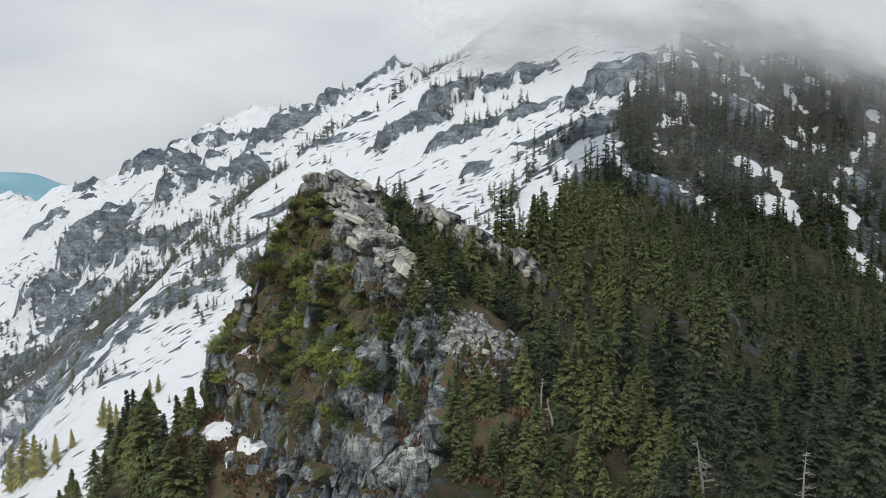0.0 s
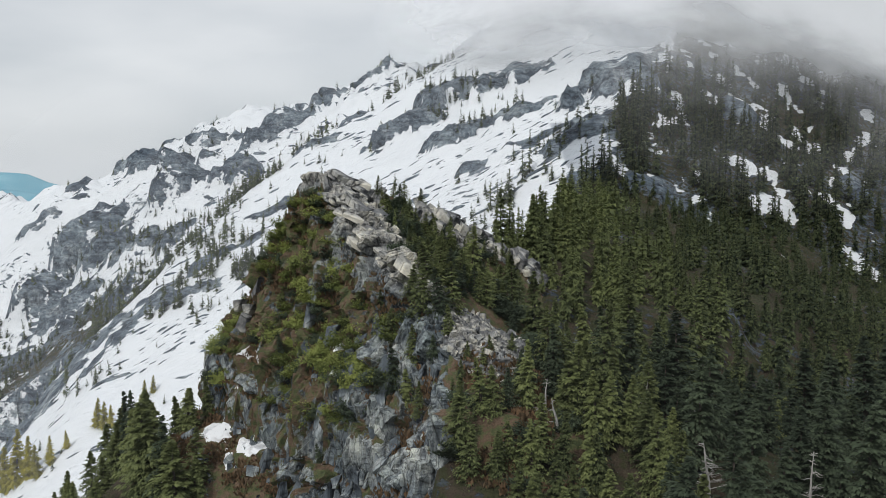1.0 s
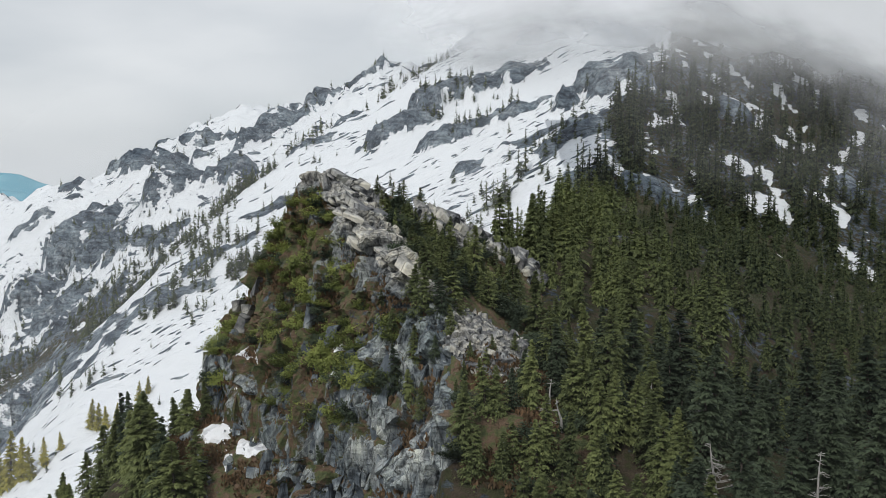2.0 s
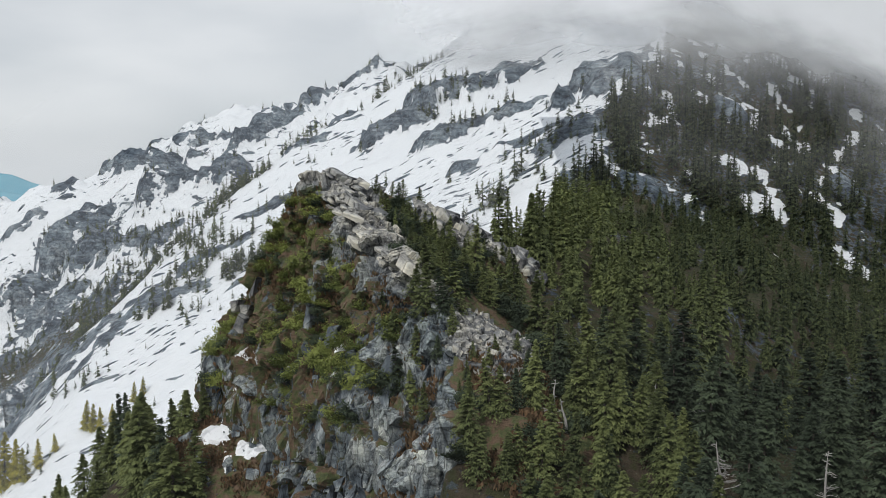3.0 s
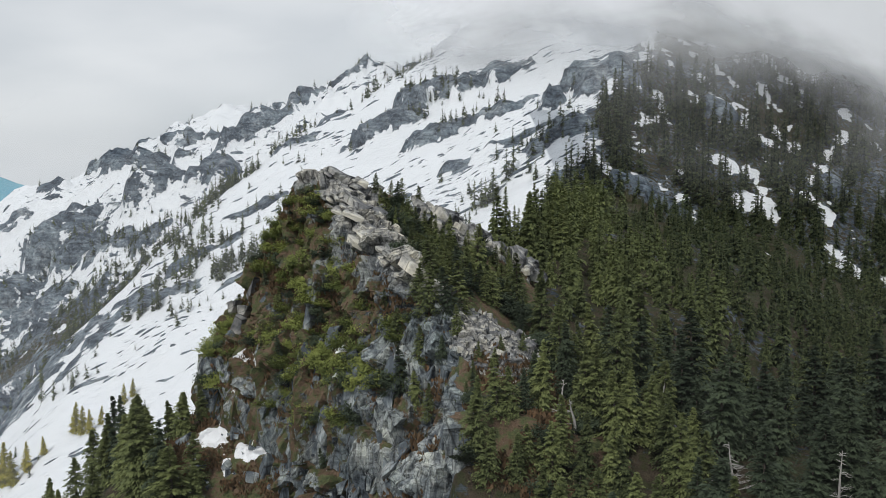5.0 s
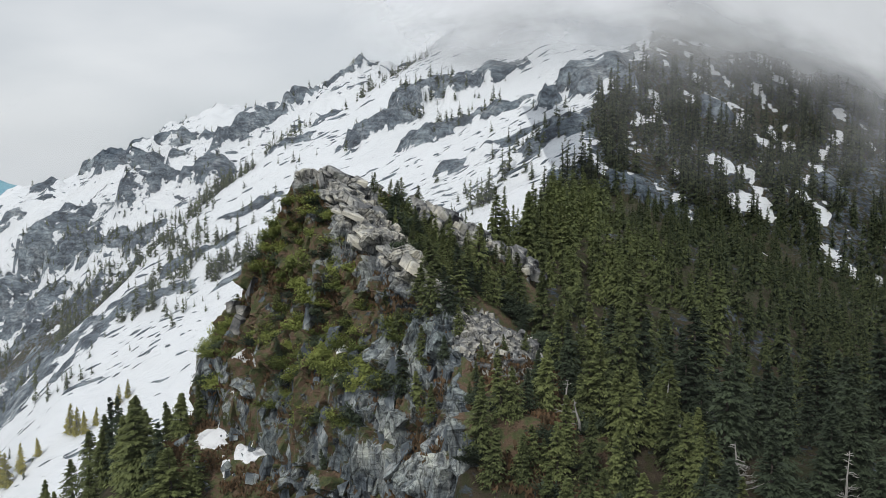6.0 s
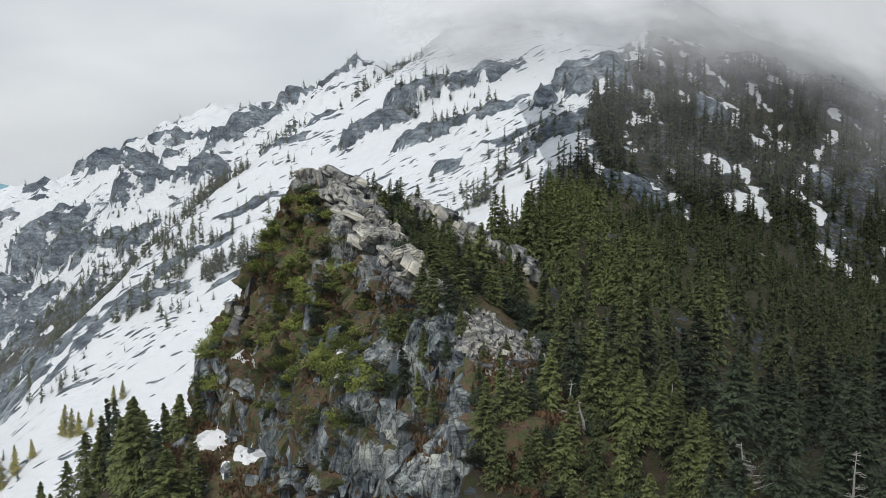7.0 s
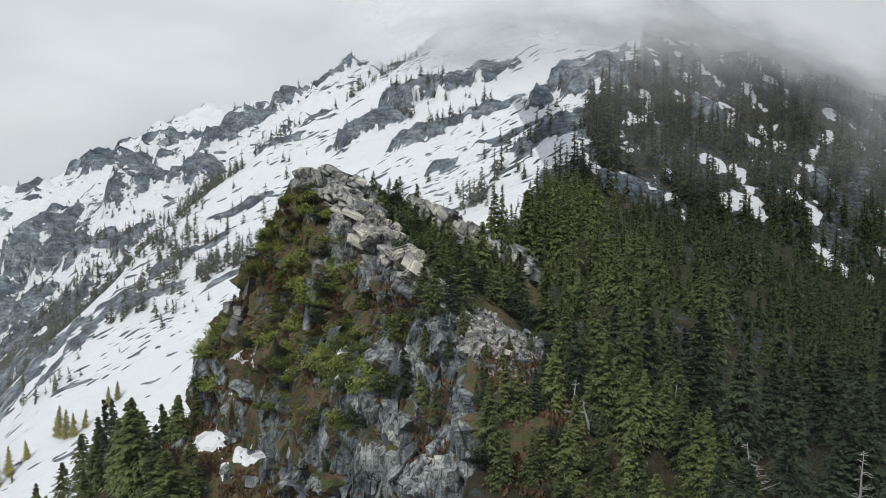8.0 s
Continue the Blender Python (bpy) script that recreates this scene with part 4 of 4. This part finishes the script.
# thicker clumps on the snow slope: x, y, spread, count
for px, py, wide, count in ((-97, 411, 6, 26), (-86, 404, 4, 10), (-117, 440, 7, 22), (-132, 470, 7, 20), (-118, 425, 6, 10), (-138, 430, 8, 14), (-128, 398, 8, 14)):
    cx, cy = rng.normal(px, wide, count), rng.normal(py, wide, count)
    rows = np.concatenate([rows, np.stack([cx, cy, height(cx, cy), rng.uniform(4, 12, count)], -1)])
tx, ty = np.array((23, 26, 28, 30, 33, 27, 31, 38, 42, 47, 50)) + rng.normal(0, 1, 11), np.array((362, 358, 364, 359, 366, 368, 363, 372, 378, 370, 362)) + rng.normal(0, 1, 11)
rows = np.concatenate([rows, np.stack([tx, ty, height(tx, ty), rng.uniform(9, 18, tx.size)], -1)])
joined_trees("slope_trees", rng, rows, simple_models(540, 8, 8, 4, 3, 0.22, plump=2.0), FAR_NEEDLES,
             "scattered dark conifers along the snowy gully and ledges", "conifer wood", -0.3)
for model in (*HEMLOCKS, *SMALL, SUNLIT):
    for o in (*model.children, model):
        bpy.data.objects.remove(o)
# ---------------------------------------------------------------- dead trees
def limb(points, radii, sides=5):
    """A bent, tapered branch through a few points."""
    points = np.asarray(points, float)
    rows = []
    for i, (p, rad) in enumerate(zip(points, radii)):
        d = points[min(i + 1, len(points) - 1)] - points[max(i - 1, 0)]
        d /= np.linalg.norm(d)
        a = np.cross(d, (0.3, 0.2, 1.0) if abs(d[2]) < 0.9 else (1.0, 0.2, 0.1))
        a /= np.linalg.norm(a)
        b = np.cross(d, a)
        t = np.arange(sides) * 2 * np.pi / sides
        rows.append(p + rad * (np.cos(t)[:, None] * a + np.sin(t)[:, None] * b))
    n = len(points)
    f = [[i * sides + j, i * sides + (j + 1) % sides, (i + 1) * sides + (j + 1) % sides, (i + 1) * sides + j] for i in range(n - 1) for j in range(sides)]
    return np.concatenate(rows), np.array(f)


def dead_tree(seed, x, y, z, tall, lean, boughs, reach, label="bleached grey dead conifer with bare branches among living trees"):
    r = np.random.default_rng(seed)
    snag = thing("dead_tree", x, y, z, label, "dead tree", "dead trees in the wood")
    top = np.array([lean, 0.2 * lean, tall])
    spine = [np.array([0, 0, -0.4]), 0.35 * top + [0.1, 0, 0], 0.7 * top - [0.05, 0.05, 0], top]
    v, f = limb(spine, (0.20, 0.15, 0.09, 0.02), 7)
    part("trunk", mesh_from("trunk", v, f, DEAD_WOOD, True), snag)
    for i in range(boughs):
        s = r.uniform(0.2, 0.97)
        foot = s * top
        a, far = r.uniform(0, 6.283), reach * (1.05 - s) * r.uniform(0.5, 1.1) + 0.25
        way = np.array([np.cos(a), np.sin(a), 0])
        pts = [foot, foot + 0.5 * far * way + [0, 0, r.uniform(-0.05, 0.15) * far], foot + far * way + [0, 0, r.uniform(-0.1, 0.35) * far]]
        v, f = limb(pts, (0.05, 0.032, 0.010), 4)
        V, F, at = [v], [f], len(v)
        for _ in range(4):
            k, b = r.uniform(0.3, 0.95), a + r.choice((-1, 1)) * r.uniform(0.4, 1.0)
            root = foot + k * (pts[2] - foot)
            tip = root + 0.35 * far * np.array([np.cos(b), np.sin(b), r.uniform(-0.2, 0.4)])
            tv, tf = limb([root, tip], (0.022, 0.007), 3)
            V.append(tv), F.append(tf + at)
            at += len(tv)
        part("branch", mesh_from("branch", np.concatenate(V), np.concatenate(F), DEAD_WOOD, True), snag)


SNAGS = ((35.3, 77.5, 8.5, 0.4, 34, 2.3), (27.2, 82.0, 6.5, -0.9, 28, 3.0), (11.2, 93.0, 4.6, 0.5, 12, 1.3), (34.2, 118.0, 9.0, 0.3, 20, 1.6),
         (12.6, 90.5, 3.8, -0.8, 10, 1.2), (23.5, 95.0, 6.5, 0.4, 22, 1.8))
for i, (x, y, tall, lean, boughs, reach) in enumerate(SNAGS):
    dead_tree(800 + i, x, y, float(height(x, y)) + 0.1, tall, lean, boughs, reach)
for i, (x, y, tall, lean) in enumerate(((-17.2, 134.0, 1.6, 1.9), (-16.3, 131.5, 1.3, -1.6), (-15.0, 129.5, 1.7, 1.4), (-17.8, 137.0, 1.2, -1.3))):
    dead_tree(830 + i, x, y, float(height(x, y)) + 0.5, tall, lean, 12, 1.6, "bleached sprawling dead shrub on the bare slabs")
# ---------------------------------------------------------------- the crag
def build_crag():
    crag = thing("crag", -12, 125, -40, "jagged grey granite crag with bare slabs and shrubby ledges", "rock crag", kind="structure")
    step = 0.27
    xs, ys = np.arange(-47, 21, step), np.arange(84, 161, step)
    x, y = np.meshgrid(xs, ys)
    z = height(x, y)
    gy, gx = np.gradient(z, step)
    smooth_z = near_spur(x, y)
    sy, sx = np.gradient(smooth_z, step)
    n = np.stack([-sx, -sy, 0.7 * np.ones_like(z)], -1)
    n /= np.linalg.norm(n, axis=-1)[..., None]
    edge = ramp(np.minimum(np.minimum(x + 46, 20 - x), np.minimum(y - 85, 160 - y)), 0, 6)
    grade = np.hypot(gx, gy)
    steep = ramp(grade, 0.6, 1.2)
    # tall leaning plates, then smaller blocks, all flat-faced
    wob = 0.15 * fbm(x / 3, y / 3, 35, 2)
    a, b, c = x + 0.30 * z + wob, y - 0.15 * z, z + 0.35 * x + wob
    big, rim = facets3(a / 3.6, b / 3.6, c / 7.5, 5)
    small, rim2 = facets3(a / 1.5, b / 1.5, c / 2.8, 19)
    push = 2.8 * big - 0.5 * (1 - ramp(rim, 0.0, 0.05)) + 0.9 * small - 0.15 * (1 - ramp(rim2, 0.0, 0.09))
    side = side_of_line(x, y, CRAG_RIDGE)
    bare_top = ramp(y, 110, 116) * (1 - ramp(y, 150, 153)) * ramp(side, -2.5, -0.5) * (1 - ramp(side, 1.5 + 6.5 * ramp(y, 114, 130), 3.0 + 7 * ramp(y, 114, 130)))
    spine = np.exp(-((x - 7) / 10) ** 4 - ((y - 151 - 0.22 * (x - 7)) / 4.2) ** 2)
    talus = 1 - ramp(np.hypot((x - 5.5) / 6, (y - 108) / 8), 0.85, 1.05)
    crest = np.maximum(np.maximum(bare_top, talus), ramp(spine, 0.3, 0.6))
    rocky = np.maximum(1 - ramp(side, 0.5, 4), crest) * (1 - 0.8 * talus * ramp(side, 0, 1.5))
    push = push * (0.15 + 0.85 * np.maximum(steep, 0.7 * crest)) * edge * (0.15 + 0.85 * rocky) + 0.05 * fbm(x / 1.2, y / 1.2, 33, 3) * edge
    p = np.stack([x, y, z - 1.1 * (1 - edge)], -1) + n * push[..., None]
    me = mesh_from("rock_face", (p - np.array([-12, 125, -40])).reshape(-1, 3), grid_faces(len(ys), len(xs)), CRAG_ROCK, False)
    snow, heath = snow_and_heath(x, y)
    set_attribute(me, "snow", snow - 0.02 - 0.8 * ramp(grade, 1.2, 1.9) + 0.62 * ramp(fbm(x / 2.4, y / 2.4, 39, 3), 0.42, 0.6) * ramp(-side, 3, 6) * ramp(-z, 18, 24))
    bench = 1 - ramp(grade, 0.75, 1.7)
    front = ramp(x, -20, -13) * (1 - ramp(y, 114, 122)) * (1 - ramp(side, 0, 2))
    heath = 0.50 + 0.34 * bench + 0.32 * fbm(x / 5, y / 5, 37, 3) - 0.42 * front - 0.8 * crest + 0.26 * ramp(-side, 2, 5) * ramp(y, 112, 118) * ramp(z, -36, -31) + 0.5 * ramp(side, 1, 4) * (1 - crest)
    set_attribute(me, "heath", heath)
    set_attribute(me, "tone", 0.5 + 0.75 * big + 0.45 * small - 0.25 * (1 - ramp(rim, 0.0, 0.06)))
    set_attribute(me, "pale", crest + 0.25 * ramp(z, -22, -12))
    part("rock_face", me, crag)
    return crag


def slab_mesh(rng, name, material, sides, flat):
    """A split block: an uneven polygon with slanting sides, its corners knocked off."""
    bm = bmesh.new()
    ang = np.sort(rng.uniform(0, 2 * np.pi, sides) * 0.35 + np.arange(sides) * 2 * np.pi / sides)
    rad = rng.uniform(0.75, 1.1, sides)
    tilt = rng.normal(0, 0.16, 2)
    rings = []
    for level, shrink in ((-0.5, 0.92), (0.32, 1.0), (0.5, 0.86)):
        ring = [bm.verts.new((0.5 * r * shrink * np.cos(t), 0.5 * r * shrink * np.sin(t),
                              flat * (level + rng.normal(0, 0.03) + (tilt[0] * np.cos(t) + tilt[1] * np.sin(t)) * (level > 0)))) for t, r in zip(ang, rad)]
        rings.append(ring)
    bm.faces.new(rings[0][::-1])
    bm.faces.new(rings[-1])
    for lo, hi in zip(rings, rings[1:]):
        for i in range(sides):
            j = (i + 1) % sides
            bm.faces.new((lo[i], lo[j], hi[j], hi[i]))
    me = bpy.data.meshes.new(name)
    bm.to_mesh(me)
    bm.free()
    me.materials.append(material)
    set_attribute(me, "tone", np.full(len(me.vertices), rng.uniform(0.15, 0.75)))
    return me


def lay_piece(name, me, parent, x, y, z, size, turn):
    ob = new(name, me)
    ob.parent = parent
    base = Vector((-12, 125, -40))
    ob.matrix_basis = Matrix.LocRotScale(Vector((x, y, z)) - base, Euler([radians(a) for a in turn]), Vector(size))
    return ob


def build_blocks(crag):
    r = np.random.default_rng(11)
    pale = [slab_mesh(r, "slab", PALE_ROCK, int(r.integers(4, 7)), 0.9) for _ in range(9)]
    grey = [slab_mesh(r, "plate", CRAG_ROCK, int(r.integers(4, 7)), 0.9) for _ in range(8)]
    pick = lambda group: group[int(r.integers(len(group)))]
    # bare slabs on the crest, dipping to the east
    for _ in range(150):
        y = r.uniform(115, 150)
        crest = np.interp(y, (109, 122.5, 137, 147, 152), (2, -8, -16, -20, -14))
        x = crest + r.uniform(-1.8, 1.5 + 6.5 * ramp(y, 114, 130))
        k = 0.5 + 1.7 * r.uniform() ** 2
        lay_piece("slab", pick(pale), crag, x, y, float(height(x, y)) + r.uniform(-0.4, 0.25), (3.4 * k, 2.6 * k * r.uniform(0.7, 1.2), (0.45 * k + 0.15) * r.uniform(0.7, 1.9)),
                  (r.normal(-6, 6), r.normal(27, 6), r.normal(-28, 16)))
    # talus where the spur levels out
    for _ in range(170):
        t, q = r.uniform(0, 6.283), r.uniform() ** 0.5
        x, y = 5.5 + 6 * q * np.cos(t), 108 + 8 * q * np.sin(t)
        k = 0.4 + 1.2 * r.uniform() ** 2
        lay_piece("slab", pick(pale), crag, x, y, float(height(x, y)) + 0.15 * k, (1.5 * k, 1.1 * k, 0.7 * k), (r.normal(0, 22), r.normal(12, 20), r.uniform(0, 360)))
    # the pale spine behind
    for _ in range(60):
        s = r.uniform()
        x, y = -4 + 22 * s + r.normal(0, 1.0), 150.5 + 5 * s + r.normal(0, 1.5)
        k = r.uniform(0.6, 1.4)
        lay_piece("slab", pick(pale), crag, x, y, float(height(x, y)) + r.uniform(0.4, 1.6), (3.4 * k, 2.4 * k, 2.0 * k), (r.normal(0, 14), r.normal(22, 12), r.normal(-25, 30)))
    # plates that stand against the cliff, found by a level look from the south
    shards = [slab_mesh(r, "plate", CRAG_ROCK, int(r.integers(5, 8)), 0.9) for _ in range(14)]
    look_y = np.arange(86, 126, 0.4)
    for _ in range(130):
        x, z = r.uniform(-33, 2.5), r.uniform(-50, -24)
        wall = np.nonzero(height(np.full(look_y.shape, x), look_y) > z)[0]
        if not len(wall) or not wall[0]:
            continue
        y = float(look_y[wall[0]])
        if side_of_line(np.array(x), np.array(y), CRAG_RIDGE) > -0.3:
            continue
        k = 0.55 + 1.2 * r.uniform() ** 2
        lay_piece("plate", pick(shards), crag, x, y + 0.35 * k, z, (2.3 * k * r.uniform(0.7, 1.3), 5.0 * k * r.uniform(0.7, 1.2), 1.5 * k), (r.normal(74, 8), r.normal(9, 14), r.normal(-20, 20)))
    # tall pale slabs and a smooth dark wall on the western shoulder
    for group, x, y, z, wide, tall, lean in ((pale, -35.0, 140.9, -28.6, 4.4, 7.2, 10), (pale, -33.9, 142.6, -25.2, 2.4, 4.6, 16), (pale, -32.2, 143.0, -22.4, 1.9, 5.6, 14), (pale, -35.9, 143.6, -24.6, 1.8, 4.6, 12),
                                             (grey, -29.4, 139.2, -26.2, 5.4, 10.5, 3), (grey, -22.6, 135.6, -20.0, 2.8, 5.0, -6), (grey, -21.4, 128.5, -24.6, 2.4, 6.5, 4)):
        lay_piece("plate", pick(group), crag, x, y, z, (wide, tall, 2.2), (78, lean, -24))
    # boulders on the shelf
    for _ in range(120):
        x, y = r.uniform(-42, -14), r.uniform(104, 132)
        z = float(height(x, y))
        if z > -38:
            continue
        k = 0.35 + 1.4 * r.uniform() ** 2
        lay_piece("boulder", pick(grey), crag, x, y, z + 0.1 * k, (1.7 * k, 1.3 * k, 1.0 * k), (r.normal(0, 18), r.normal(0, 18), r.uniform(0, 360)))


CRAG = build_crag()
build_blocks(CRAG)


def lone_boulders():
    """Pale boulders that show through gaps in the wood."""
    r = np.random.default_rng(17)
    shapes = [slab_mesh(r, "boulder", PALE_ROCK, 6, 0.95) for _ in range(3)]
    for i, (x, y, size) in enumerate(((38.6, 120.8, 2.6), (37.4, 121.6, 1.7), (36.2, 120.2, 1.4), (14.5, 94.5, 1.6), (16.0, 95.5, 1.3), (24.4, 93.5, 1.5), (21.8, 94.2, 1.2))):
        ob = new("boulder", shapes[i % 3])
        ob.matrix_basis = pose(x, y, float(height(x, y)) + 0.35 * size, r.normal(0, 15), r.normal(0, 15), r.uniform(0, 360)) @ Matrix.Diagonal((size, 0.9 * size, 1.3 * size, 1))
        tagged(ob, "pale angular granite boulder among the trees", "boulder", "boulders in the wood")


lone_boulders()


# ---------------------------------------------------------------- dwarf conifers and heather on the ledges
def dwarf_mesh(seed, needles, sprays=1500):
    """A low, spreading evergreen bush: rising stems that end in flat tiers of needles."""
    r = np.random.default_rng(seed)
    stems = 30
    a, out, up = r.uniform(0, 6.283, stems), r.uniform(0.15, 1.0, stems) ** 0.7, r.uniform(0.25, 1.0, stems)
    tip = np.stack([np.cos(a) * out, np.sin(a) * out, up * (1.15 - 0.55 * out)], -1)
    own = r.integers(stems, size=sprays)
    s = r.uniform(0.35, 1.0, sprays)[:, None]
    spot = tip[own] * s + np.array([0, 0, 0.06]) + r.normal(0, 1, (sprays, 3)) * np.array([0.16, 0.16, 0.05])
    way = r.uniform(0, 6.283, sprays)
    d = np.stack([np.cos(way), np.sin(way), r.normal(-0.05, 0.25, sprays)], -1)
    w = np.stack([-np.sin(way), np.cos(way), r.normal(0, 0.3, sprays)], -1)
    L = r.uniform(0.045, 0.10, sprays)[:, None]
    v = np.stack([spot - 0.4 * L * d + 0.55 * L * w, spot - 0.4 * L * d - 0.55 * L * w, spot + 1.2 * L * d - [0, 0, 0.05]], 1)
    f = np.arange(sprays * 3).reshape(-1, 3)
    me = mesh_from("dwarf_conifer", v.reshape(-1, 3), f, needles)
    # colour value rises along each stem and with its height
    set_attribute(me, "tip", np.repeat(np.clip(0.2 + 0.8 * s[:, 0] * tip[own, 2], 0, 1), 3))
    return me


def plant_bushes():
    r = np.random.default_rng(23)
    models, dark = ([dwarf_mesh(seed + i, needles) for i in range(6)] for seed, needles in ((700, SHRUB_LEAVES), (720, NEEDLES)))
    x, y = scatter(r, -40, 2, 100, 152, 1.72)
    z = height(x, y)
    side = side_of_line(x, y, CRAG_RIDGE)
    patch = fbm(x / 6.5, y / 6.5, 401, 3)
    face = (side < -2.4) & (z > -33) & (patch > -0.30) & (y > 112)
    top = (side < -2.2) & (y > 137) & (z > -14)
    low = (z < -28) & (z > -38) & (patch > 0.1) & (side < -3)
    shoulder = (np.hypot((x + 34.2) / 3.2, (y - 140.8) / 3.6) < 1) | (np.hypot(x + 29.4, y - 138.0) < 2.6)
    keep = (face | top | low) & ~shoulder
    ex, ey = scatter(r, -1, 15, 72, 124, 2.5)
    east = side_of_line(ex, ey, CRAG_RIDGE)
    ok = (east > 0.6) & ~((np.hypot((ex - 5.5) / 6.2, (ey - 108) / 8.2) < 1)) & (r.uniform(size=ex.size) < 0.4)
    bx, by = scatter(r, -16, 13, 120, 153, 2.1)
    east = side_of_line(bx, by, CRAG_RIDGE)
    back = (east > 8.0 - 0.28 * (147 - by)) & (np.hypot((bx - 8) / 10, (by - 153) / 3.5) > 1) & (r.uniform(size=bx.size) < 0.3)
    ex, ey, ok = np.concatenate([ex, bx]), np.concatenate([ey, by]), np.concatenate([ok, back])
    x, y, z = np.concatenate([x[keep], ex[ok]]), np.concatenate([y[keep], ey[ok]]), np.concatenate([z[keep], height(ex[ok], ey[ok])])
    west_count = int(keep.sum())
    for i, (px, py, pz) in enumerate(zip(x, y, z)):
        k = r.uniform(1.2, 3.0)
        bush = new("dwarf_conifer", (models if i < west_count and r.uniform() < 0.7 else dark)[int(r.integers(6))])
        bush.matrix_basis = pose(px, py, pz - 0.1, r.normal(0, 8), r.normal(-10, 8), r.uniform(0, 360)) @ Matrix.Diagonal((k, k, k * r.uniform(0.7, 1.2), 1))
        if i < west_count:
            tagged(bush, "low green dwarf conifer clinging to a rock ledge", "shrub", "dwarf conifers on the crag")
        else:
            tagged(bush, "low dark green dwarf conifer at the edge of the wood", "shrub", "dwarf conifers at the edge of the wood")


def sow_heather():
    """Brown heather and dead twigs on the ledges and the forest floor, one mesh."""
    r = np.random.default_rng(29)
    x, y = scatter(r, -46, 14, 80, 150, 0.62)
    z = height(x, y)
    side = side_of_line(x, y, CRAG_RIDGE)
    keep = (fbm(x / 5, y / 5, 411, 3) > -0.25) & ((side < -2) | (side > 1) & (y < 104)) & (z > -52) & (snow_and_heath(x, y)[0] < 0.2)
    x, y, z = x[keep], y[keep], z[keep]
    n = 8
    X, Y, Z = np.repeat(x, n) + r.normal(0, 0.25, x.size * n), np.repeat(y, n) + r.normal(0, 0.25, x.size * n), np.repeat(z, n)
    a, tall = r.uniform(0, 6.283, X.size), r.uniform(0.25, 0.75, X.size)
    lean = r.normal(0, 0.25, (X.size, 2))
    c, s, w = np.cos(a), np.sin(a), r.uniform(0.10, 0.26, X.size)
    foot = np.stack([X, Y, Z - 0.1], -1)
    tip = foot + np.stack([lean[:, 0], lean[:, 1], tall + 0.2], -1)
    v = np.stack([foot, 0.45 * foot + 0.55 * tip + np.stack([c * w, s * w, 0 * w], -1), tip, 0.45 * foot + 0.55 * tip - np.stack([c * w, s * w, 0 * w], -1)], 1)
    q = np.arange(len(v))[:, None] * 4
    me = mesh_from("heather", v.reshape(-1, 3), np.concatenate([q + [0, 1, 2], q + [0, 2, 3]]), HEATHER)
    set_attribute(me, "tint", np.repeat(r.uniform(size=len(v)), 4))
    tagged(new("heather", me), "reddish-brown heather and dead twigs on the ledges", "heather", kind="stuff")


plant_bushes()
sow_heather()
